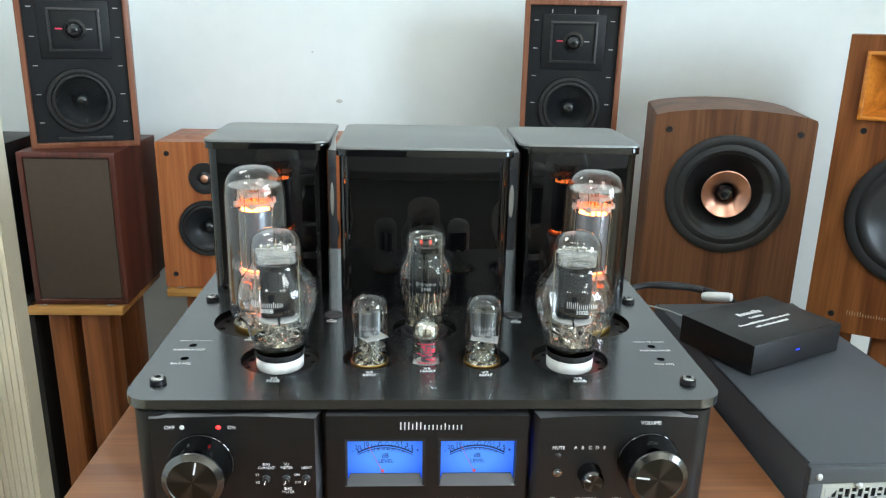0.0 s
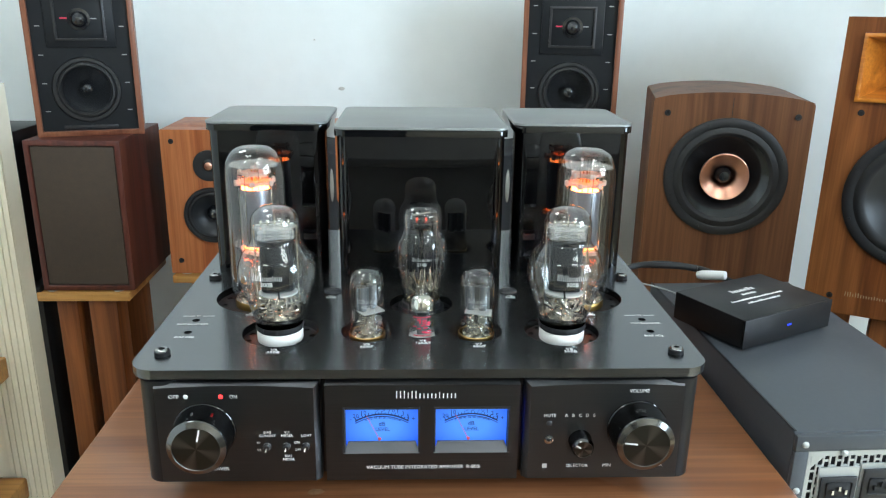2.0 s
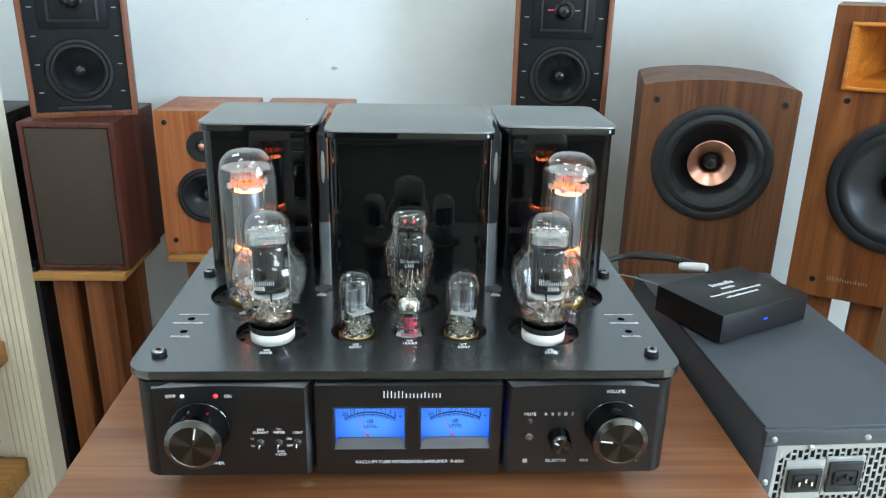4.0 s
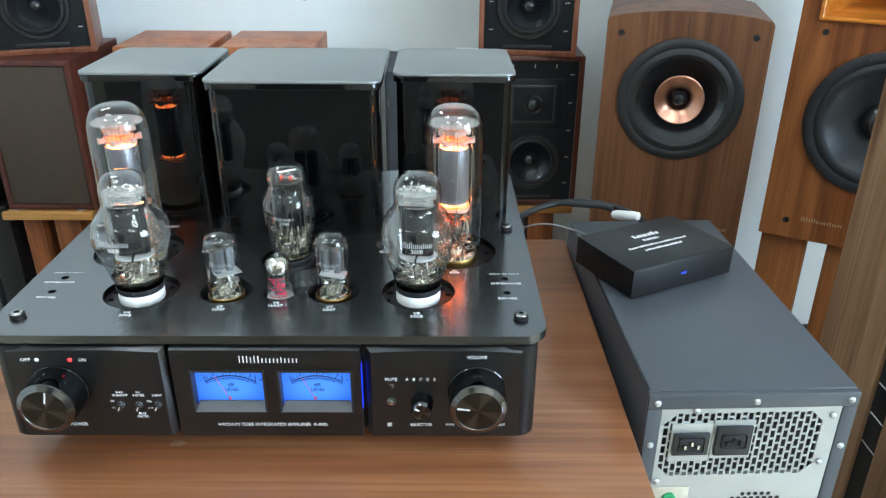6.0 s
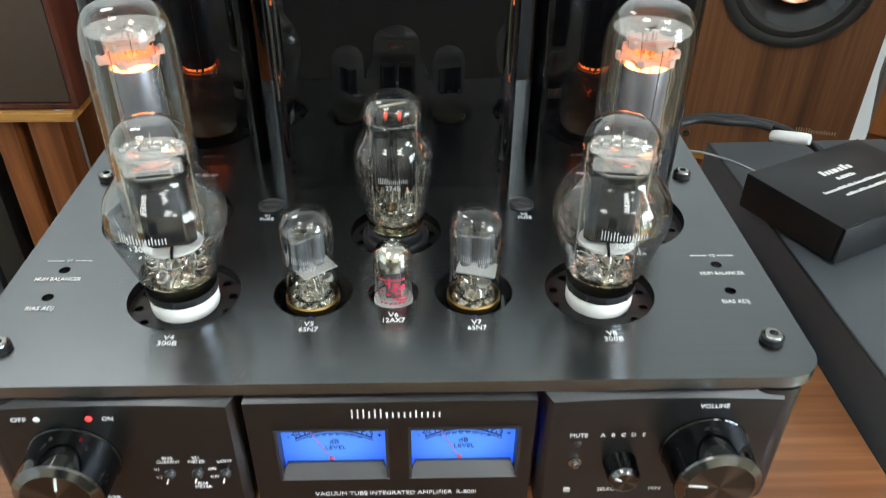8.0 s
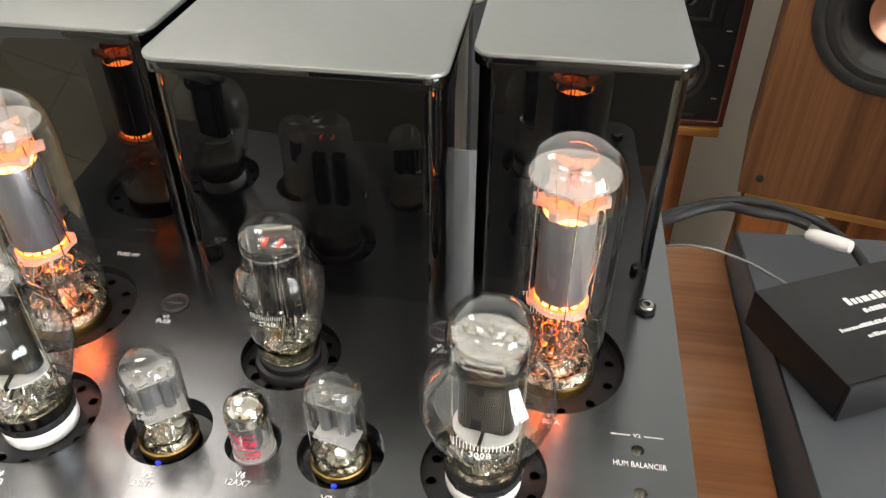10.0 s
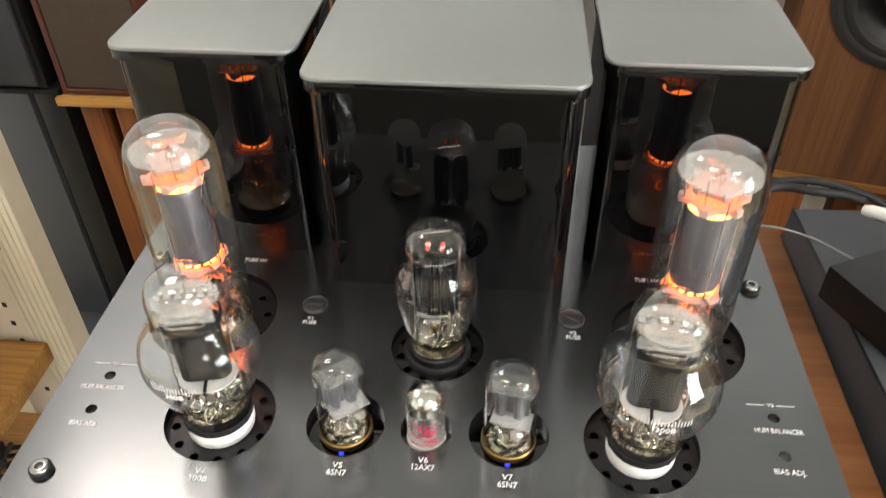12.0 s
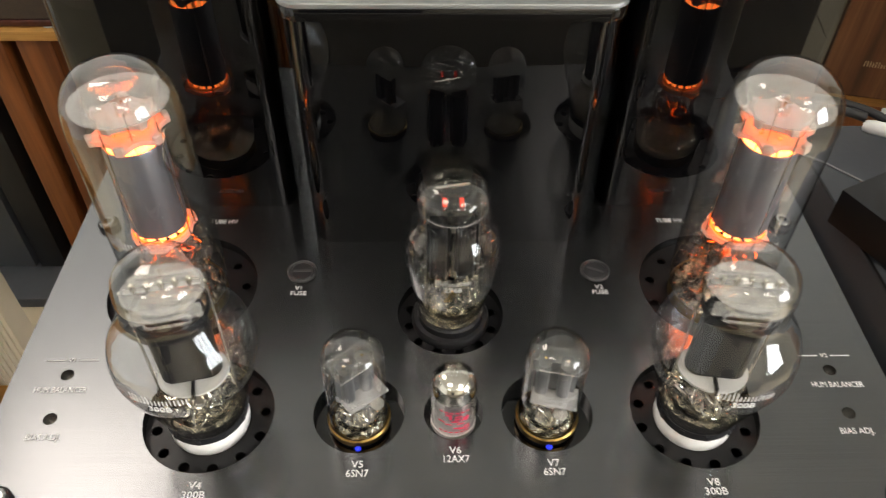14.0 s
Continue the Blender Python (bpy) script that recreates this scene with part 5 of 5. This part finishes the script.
part("led", block(-0.0035, 0.0035, -0.0542, -0.0536, 0.0175, 0.0195, 0.0003), M["blue_led"], dac, "lit blue indicator")
rng = random.Random(8)
for y, w, h in ((0.018, 0.034, 0.008), (0.006, 0.022, 0.0042), (-0.0065, 0.085, 0.0036), (-0.0165, 0.054, 0.0036)):
    b = bmesh.new()
    x = -w / 2
    while x < w / 2:
        q = h * rng.uniform(0.35, 0.8)
        block(x, x + q, y - h / 2, y - h / 2 + h * rng.choice([0.7, 1.0]), 0.0356, 0.0358, bm=b)
        x += q + h * 0.18
    part("printing", b, M["print"], dac, "rows of plain white bars", smooth=0)

cables = [
    ([(0.20, 0.40, 0.80), (0.25, 0.405, 0.835), (0.29, 0.42, 0.843), (0.318, 0.411, 0.846), (0.345, 0.406, 0.846), (0.3605, 0.397, 0.8455)], 0.0042, "rubber", "thick black audio cable"),
    ([(0.19, 0.41, 0.79), (0.245, 0.425, 0.824), (0.31, 0.44, 0.838), (0.365, 0.42, 0.84), (0.393, 0.39, 0.836), (0.4, 0.35, 0.836)], 0.0038, "rubber", "thick black audio cable"),
    ([(0.205, 0.385, 0.795), (0.24, 0.375, 0.826), (0.27, 0.365, 0.838), (0.305, 0.36, 0.832), (0.33, 0.352, 0.824), (0.345, 0.34, 0.822)], 0.0011, "cap", "thin grey wire"),
]
for pts, r, mat, lab in cables:
    ob = new("cable", solid("cable", rod(pts, r, 10, None, 8), M[mat], 60))
    tagged(ob, lab + " behind the amplifier", "cable", "audio cables")
plug = thing("cable_plug", pose(0.374, 0.385, 0.8415, 0, 12, 136), "white plastic cable plug", "plug")
part("body", facing(lathe([(0, -0.02), (0.0052, -0.019), (0.006, -0.014), (0.006, 0.012), (0.0045, 0.018), (0, 0.019)], 20), pose(0, 0, 0, 0, 90, 0)), M["white_plastic"], plug)


# ---- loudspeakers ----
def driver(parent, x, z, r, y=0.0, kind="cone", bolts=8):
    """A round chassis driver set in a baffle whose face is at y, looking to -y."""
    d = part("driver", facing(lathe([(r, 0), (r, 0.004), (r * 0.975, 0.0065), (r * 0.88, 0.007), (r * 0.85, 0.005)], 56), FRONT), M["rubber"], parent, "black driver frame", at=pose(x, y, z))
    part("surround", facing(lathe([(r * 0.85, 0.0055), (r * 0.81, 0.0085), (r * 0.755, 0.009), (r * 0.70, 0.004)], 56), FRONT), M["rubber"], d)
    if kind == "phase":
        part("cone", facing(lathe([(r * 0.70, 0.004), (r * 0.55, -0.012), (r * 0.34, -0.03)], 56), FRONT), M["cone"], d, "glossy black cone")
        part("phase_plug", facing(lathe([(r * 0.34, -0.031), (r * 0.40, -0.006), (r * 0.40, -0.0012), (r * 0.385, -0.0005), (r * 0.29, -0.0065), (r * 0.2, -0.012), (r * 0.165, -0.0165), (r * 0.14, -0.025)], 48), FRONT), M["copper"], d, "copper flared whizzer ring")
        part("dust_cap", facing(lathe([(r * 0.14, -0.026), (r * 0.13, -0.012), (r * 0.08, -0.004), (0, -0.002)], 32), FRONT), M["cone"], d)
    else:
        part("cone", facing(lathe([(r * 0.70, 0.004), (r * 0.5, -0.012), (r * 0.27, -0.022)], 56), FRONT), M["cone" if kind == "shiny" else "cone_matt"], d, "dark cone")
        part("dust_cap", facing(lathe([(r * 0.28, -0.022), (r * 0.24, -0.011), (r * 0.13, -0.003), (0, -0.0005)], 40), FRONT), M["cone"], d)
    for i in range(bolts):
        a = 2 * math.pi * (i + 0.5) / bolts
        part("bolt", facing(lathe([(0, 0.0015), (r * 0.022, 0.0014), (r * 0.03, 0)], 10), pose(r * 0.93 * math.cos(a), -0.0062, r * 0.93 * math.sin(a)) @ FRONT), M["inside"], d)
    return d


def grille_pegs(parent, pts):
    for x, z in pts:
        part("grille_socket", facing(lathe([(0.0058, 0), (0.0055, 0.0015), (0.0035, 0.0016), (0.003, 0.0002), (0, 0.0002)], 16), pose(x, -0.0002, z) @ FRONT), M["rubber"], parent)


def monitor(m, w, h, d, edge, label, tw_z, wo_z, wo_r, group, dome=True):
    """A small monitor: wooden case, black baffle set back inside its edges, square tweeter plate and a cone driver."""
    s = thing("loudspeaker", m, label, "loudspeaker", group)
    e = 0.0105
    part("case", ring_frame(-w / 2, w / 2, 0, h, e, 0, d), M[edge], s)
    x0, x1 = -w / 2 + e, w / 2 - e
    part("baffle", facing(baffle_board([(x0, e), (x1, e), (x1, h - e), (x0, h - e)], [(0, wo_z, wo_r * 0.86)], 0.045), pose(0, 0.009, 0)), M["baffle"], s, "black painted baffle", smooth=20)
    part("back", block(x0, x1, 0.0545, d - 0.002, e, h - e), M["baffle"], s)
    sq = 0.063
    part("tweeter_plate", block(-sq, sq, 0.0045, 0.0088, tw_z - 0.054, tw_z + 0.054, 0.0015), M["baffle"], s, "black felt-framed square plate")
    fr = ring_frame(-0.047, 0.047, tw_z - 0.041, tw_z + 0.041, 0.005, 0.0005, 0.0044)
    part("tweeter_frame", fr, M["black_plastic"], s)
    tw = part("tweeter", facing(lathe([(0.021, 0), (0.021, 0.0015), (0.0155, 0.0022), (0.0145, 0.004), (0.0135, 0.0075), (0.009, 0.0125), (0.004, 0.0145), (0, 0.0148)], 36), FRONT), M["cone"], s, "black dome tweeter", at=pose(0, 0.0044, tw_z))
    if dome:
        part("tag", block(-0.034, -0.02, -0.0007, 0.0, 0.0006, 0.0034), M["red_print"], tw, "small red tag")
        part("tag", block(0.02, 0.032, -0.0007, 0.0, 0.0008, 0.0026), M["grey_print"], tw)
    driver(s, 0, wo_z, wo_r, 0.0088, "shiny", 4)
    for sx in (-1, 1):
        for k in range(5):
            z = 0.05 + k * (h - 0.09) / 4
            part("staple", block(sx * (w / 2 - 0.024) - 0.0045, sx * (w / 2 - 0.024) + 0.0045, 0.0076, 0.0088, z - 0.0009, z + 0.0009), M["grey_print"], s, "small silver fixing")
    for k in (-1, 0, 1):
        part("staple", block(k * 0.045 - 0.0009, k * 0.045 + 0.0009, 0.0076, 0.0088, h - 0.026, h - 0.018), M["grey_print"], s)
    part("bottom_strip", block(-0.05, 0.05, 0.0062, 0.0088, 0.014, 0.021, 0.0008), M["black_plastic"], s)
    return s


def stand(m, w, d, h, legs, label, top_h=0.018):
    s = thing("speaker_stand", m, label, "speaker stand", "wooden speaker stands")
    part("top_board", block(-w / 2, w / 2, 0, d, h - top_h, h, 0.003), M["stand_top"], s, "yellowish wooden top board")
    for x0, x1, y0, y1 in legs:
        part("board", block(x0, x1, y0, y1, 0.02, h - top_h - 0.0003, 0.002), M["stand_wood"], s, "orange-brown upright board")
    part("foot_board", block(-w / 2 - 0.02, w / 2 + 0.02, -0.01, d + 0.01, 0, 0.0197, 0.003), M["stand_wood"], s)
    for sx in (-1, 1):
        for y in (0.022, d - 0.022):
            part("pad", lathe([(0, 0.0032), (0.009, 0.003), (0.011, 0.0)], 16), M["grey_print"], s, "grey rubber pad", at=pose(sx * (w / 2 - 0.028), y, h))
    return s


LEGS = [(-0.062, -0.02, 0.015, 0.075), (0.004, 0.062, 0.015, 0.075), (-0.062, -0.02, 0.17, 0.22), (0.02, 0.062, 0.17, 0.22)]
stand(pose(-0.694, 0.99, 0), 0.192, 0.25, 0.588, LEGS, "orange-brown wooden stand under the brown grille speaker")
stand(pose(-0.445, 1.11, 0), 0.2, 0.24, 0.585, LEGS, "orange-brown wooden stand under a cherry speaker")
stand(pose(0.337, 1.085, 0), 0.2, 0.24, 0.568, LEGS, "orange-brown wooden stand under the dark monitor")
stand(pose(-0.225, 1.11, 0), 0.2, 0.24, 0.585, LEGS, "orange-brown wooden stand under a cherry speaker")

# brown grille speaker below, monitor above
gs = thing("loudspeaker", pose(-0.682, 1.0, 0.5912, 0, 0, 0), "dark mahogany speaker with a brown cloth grille", "loudspeaker")
gw, gh, gd, e = 0.187, 0.314, 0.25, 0.011
gb = ring_frame(-gw / 2, gw / 2, 0, gh, e, 0, gd)
part("case", gb, M["mahogany"], gs)
part("back", block(-gw / 2 + e, gw / 2 - e, gd - 0.012, gd - 0.002, e, gh - e), M["mahogany"], gs)
part("grille", block(-gw / 2 + e + 0.001, gw / 2 - e - 0.001, 0.001, 0.02, e + 0.001, gh - e - 0.001, 0.003), M["grille"], gs, "brown woven cloth grille")
monitor(pose(-0.662, 1.062, 0.9055, 0, 0, 18.0), 0.2, 0.31, 0.165, "teak", "teak-edged black monitor speaker standing on the grille speaker", 0.228, 0.092, 0.064, "small black-faced monitors")
monitor(pose(0.337, 1.085, 0.5712, 0, 0, 0), 0.205, 0.33, 0.18, "mahogany", "mahogany-edged black monitor speaker standing on a wooden stand", 0.228, 0.1, 0.062, "small black-faced monitors", False)
monitor(pose(0.317, 1.085, 0.9015, 0, 0, -8), 0.2, 0.31, 0.165, "teak", "teak-edged black monitor speaker standing on another monitor", 0.228, 0.096, 0.064, "small black-faced monitors")


def cherry_speaker(m):
    s = thing("loudspeaker", m, "cherry-veneered two-way speaker with grey drivers", "loudspeaker", "cherry speakers")
    part("case", block(-0.1, 0.1, 0.0453, 0.2, 0, 0.322, 0.002), M["cherry"], s)
    part("baffle", baffle_board(rounded(0.2, 0.322, 0.002, 2, 0, 0.161), [(0, 0.135, 0.062 * 0.86)], 0.045), M["cherry"], s, smooth=20)
    driver(s, 0.0, 0.135, 0.062, -0.0002, "matt", 6)
    tw = part("tweeter", facing(lathe([(0.034, 0), (0.034, 0.003), (0.026, 0.0035), (0.014, 0.001), (0.012, 0.004), (0.006, 0.008), (0, 0.009)], 36), FRONT), M["cone_matt"], s, "grey dome tweeter", at=pose(0, -0.0002, 0.245))
    part("dome", facing(lathe([(0.0085, 0.0082), (0.005, 0.0108), (0, 0.0118)], 24), FRONT), M["copper"], tw, "copper tweeter centre")
    grille_pegs(s, ((-0.077, 0.297), (0.077, 0.297), (-0.077, 0.03), (0.077, 0.03)))
    return s


CH = cherry_speaker(pose(-0.447, 1.12, 0.5882))
copy_thing(CH, pose(-0.225, 1.12, 0.5882))

dk = thing("loudspeaker", pose(0.005, 1.12, 0.0), "dark grey cloth-covered speaker with a pale round driver", "loudspeaker")
part("case", block(-0.118, 0.118, 0, 0.22, 0.0, 0.862, 0.006), M["grey_fabric"], dk)
part("driver", facing(lathe([(0.036, 0), (0.0365, 0.006), (0.034, 0.011), (0.026, 0.015), (0.012, 0.0175), (0.008, 0.0165), (0.0, 0.018)], 44), FRONT), M["pearl"], dk, "pale round domed driver", at=pose(-0.013, -0.0005, 0.792))
duct = new("cable_trunking", solid("cable_trunking", block(0.176, 0.234, Y1 - 0.034, Y1 - 0.002, 0.083, 0.86, 0.002), M["white_plastic"], 30))
tagged(duct, "white plastic cable trunking on the wall", "cable trunking", kind="structure")

# walnut speaker with the full-range driver
A = -13.5
wsp = thing("loudspeaker", pose(0.5665, 0.84, 0.577, 0, 0, A), "walnut speaker with a round black full-range driver and copper centre", "loudspeaker")


def arched(w, h, rise, n=12):
    """A front outline with a gently arched top and rounded top corners."""
    pts = [(-w / 2, 0.0), (w / 2, 0.0)]
    for i in range(n + 1):
        u = 1 - 2 * i / n
        drop = 0.007 if abs(u) > 0.999 else 0.0
        pts.append((u * w / 2, h + rise * (1 - u * u) - drop))
        if i == 0:
            pts.append((0.985 * w / 2, h - 0.0015))
        if i == n - 1:
            pts.append((-0.985 * w / 2, h - 0.0015))
    return pts


part("case", facing(baffle_board(arched(0.276, 0.437, 0.013), [], 0.205), pose(0, 0.0453, 0)), M["walnut"], wsp, smooth=30)
part("baffle", baffle_board(arched(0.276, 0.437, 0.013), [(0, 0.296, 0.109 * 0.86)], 0.045), M["walnut"], wsp, smooth=20)
driver(wsp, 0.0, 0.296, 0.109, -0.0004, "phase", 8)
grille_pegs(wsp, ((-0.112, 0.410), (0.112, 0.410), (-0.112, 0.03), (0.112, 0.03)))
part("seam", block(-0.0004, 0.0004, -0.0006, 0.0, 0.404, 0.44), M["inside"], wsp)
part("badge", facing(wordmark(0.06, 0.009), pose(0.085, -0.0002, 0.055) @ FRONT), M["gold_print"], wsp, "pale gold plain bars", smooth=0)
stand(pose(0.5665, 0.84, 0, 0, 0, A) @ pose(0, 0.01, 0), 0.25, 0.25, 0.574, [(-0.12, -0.05, 0.02, 0.08), (0.03, 0.12, 0.02, 0.08), (-0.12, -0.05, 0.17, 0.23), (0.03, 0.12, 0.17, 0.23)], "brown wooden stand under the walnut speaker")

# tall horn speaker
hs = thing("loudspeaker", pose(0.912, 0.787, 0.004, 0, 0, -30), "large rosewood speaker with a wooden horn above a black woofer", "loudspeaker")
HB, HT = 0.6, 1.155
hw = 0.166
part("case", block(-hw, hw, 0.1653, 0.3, HB, HT, 0.003), M["rosewood"], hs)
mouth = [(-0.13, 1.014), (0.13, 1.014), (0.13, 1.122), (-0.13, 1.122)]
part("baffle", baffle_board([(-hw, HB), (hw, HB), (hw, HT), (-hw, HT)], [(0, 0.838, 0.129 * 0.86), mouth], 0.165), M["rosewood"], hs, smooth=20)
part("horn_frame", ring_frame(-0.136, 0.136, 1.008, 1.128, 0.0065, -0.008, -0.0005), M["horn_wood"], hs)
hn = bmesh.new()
o = [(-0.1295, -0.006, 1.0145), (0.1295, -0.006, 1.0145), (0.1295, -0.006, 1.1215), (-0.1295, -0.006, 1.1215)]
q = [(-0.05, 0.15, 1.045), (0.05, 0.15, 1.045), (0.05, 0.15, 1.09), (-0.05, 0.15, 1.09)]
vo, vi = [hn.verts.new(c) for c in o], [hn.verts.new(c) for c in q]
for i in range(4):
    hn.faces.new((vo[i], vo[(i + 1) % 4], vi[(i + 1) % 4], vi[i]))
part("horn", hn, M["horn_wood"], hs, "orange flared wooden horn")
part("throat", block(-0.05, 0.05, 0.15, 0.16, 1.045, 1.09), M["inside"], hs)
driver(hs, 0.0, 0.838, 0.129, -0.0004, "matt", 8)
grille_pegs(hs, ((-0.121, 0.988), (0.121, 0.988), (-0.121, 0.635), (0.121, 0.635)))
part("badge", facing(wordmark(0.07, 0.009), pose(-0.06, -0.0002, 0.642) @ FRONT), M["gold_print"], hs, "pale gold plain bars", smooth=0)
for x in (-0.12, 0.0, 0.12):
    part("leg", block(x - 0.042, x + 0.042, 0.03, 0.09, 0, HB - 0.0005, 0.003), M["rosewood"], hs)
    part("leg", block(x - 0.03, x + 0.03, 0.21, 0.27, 0, HB - 0.0005, 0.003), M["rosewood"], hs)

# pale walnut speaker at the edge of the room, with a black slotted strip
ps = thing("loudspeaker", pose(0.743, 0.527, 0), "tall pale walnut speaker with a black slotted strip", "loudspeaker")
part("case", block(0, 0.25, -0.1575, 0, 0, 1.012, 0.002), M["oak"], ps)
part("strip", block(0.005, 0.25, -0.1985, -0.158, 0, 1.008, 0.001), M["baffle"], ps, "black recessed strip")
part("case", block(0, 0.25, -0.36, -0.199, 0, 1.012, 0.002), M["oak"], ps)
for i in range(9):
    part("slot_mark", block(0.0038, 0.0048, -0.194, -0.162, 0.5 + 0.05 * i, 0.5015 + 0.05 * i), M["print"], ps, "thin white mark")

# ---- left side: black tower, rack ----
bst = thing("speaker_stand", pose(-1.0, 1.0, 0), "black three-column speaker stand on a dark grey plinth", "speaker stand")
part("plinth", block(-0.22, 0.215, -0.09, 0.2, 0, 0.028, 0.004), M["pc"], bst, "dark grey plinth")
part("column", block(0.166, 0.219, 0.0, 0.12, 0.0283, 0.5897, 0.002), M["chassis"], bst)
part("column", block(0.045, 0.154, 0.0, 0.12, 0.0283, 0.5897, 0.002), M["pc"], bst, "dark grey column")
part("column", block(-0.18, 0.033, 0.0, 0.12, 0.0283, 0.5897, 0.002), M["chassis"], bst)
part("top_plate", block(-0.2, 0.218, -0.005, 0.16, 0.59, 0.6, 0.002), M["chassis"], bst)
bt = thing("loudspeaker", pose(-1.0, 1.0, 0.6), "black lacquered speaker standing on a black stand", "loudspeaker")
part("case", block(-0.2, 0.2, 0, 0.17, 0.0003, 0.32, 0.005), M["chassis"], bt)
part("grille", block(-0.19, 0.19, -0.012, -0.0004, 0.01, 0.31, 0.004), M["grey_fabric"], bt, "black cloth grille")

rack = thing("equipment_rack", pose(-0.66, 0.5, 0), "cream metal equipment rack with fluted posts and wooden shelves", "rack")


def fluted_post(x, y, w, d, h):
    b = bmesh.new()
    n = 7
    pts = []
    for i in range(n):
        a = -w / 2 + w * i / n
        k = w / n
        pts += [(a + 0.001, -d / 2), (a + k * 0.7, -d / 2), (a + k * 0.75, -d / 2 + 0.003), (a + k * 0.98, -d / 2 + 0.003)]
    pts += [(w / 2, -d / 2), (w / 2, d / 2), (-w / 2, d / 2)]
    lo = [b.verts.new((x + px, y + py, 0)) for px, py in pts]
    hi = [b.verts.new((x + px, y + py, h)) for px, py in pts]
    for i in range(len(pts)):
        j = (i + 1) % len(pts)
        b.faces.new((lo[i], lo[j], hi[j], hi[i]))
    b.faces.new(hi)
    b.faces.new(list(reversed(lo)))
    return b


for x, y in ((0.073, 0.022), (-0.5, 0.022), (-0.5, -0.27)):
    part("post", fluted_post(x, y, 0.062, 0.035, 1.06), M["cream"], rack, "cream fluted post", smooth=20)
slot = part("slotted_upright", block(-0.02, 0.041, 0.012, 0.03, 0, 1.06, 0.001), M["cream"], rack, "cream slotted upright")
# Slots are dark blocks on the face, their shade put into the colour
for k in range(14):
    part("slot", block(0.018, 0.024, 0.0112, 0.0119, 0.25 + 0.035 * k, 0.258 + 0.035 * k), M["inside"], slot)
for z in (0.276, 0.44, 0.642):
    part("shelf", block(-0.53, 0.066, -0.29, 0.0035, z, z + 0.034, 0.003), M["stand_top"], rack, "yellowish wooden shelf")
rng = random.Random(77)
for i in range(9):
    pts = []
    cx, cy = -0.7 + rng.uniform(-0.08, 0.05), 0.36 + rng.uniform(-0.04, 0.04)
    for k in range(9):
        a = k * 0.85 + rng.uniform(0, 1)
        pts.append((cx + rng.uniform(0.03, 0.08) * math.cos(a), cy + rng.uniform(0.03, 0.07) * math.sin(a), 0.318 + i * 0.004 + rng.uniform(0, 0.02)))
    ob = new("cable", solid("cable", rod(pts, 0.0035, 8, None, 6), M["rubber"], 60))
    tagged(ob, "tangled black cable heaped on the rack shelf", "cable", "heap of cables")

# ---- floor tiles ----
tile_me = solid("floor_tile", block(-0.298, 0.298, -0.298, 0.298, -0.0035, 0.0, 0.0012, 1), M["tile"], 30)
i = 0
y = Y0 + 0.3
while y - 0.3 < Y1 + 0.1:
    x = X0 + 0.3
    while x - 0.3 < X1 + 0.1:
        t_ = new("floor_tile", tile_me)
        t_.parent = floor
        t_.matrix_basis = pose(x, y, 0)
        x += 0.6
    y += 0.6
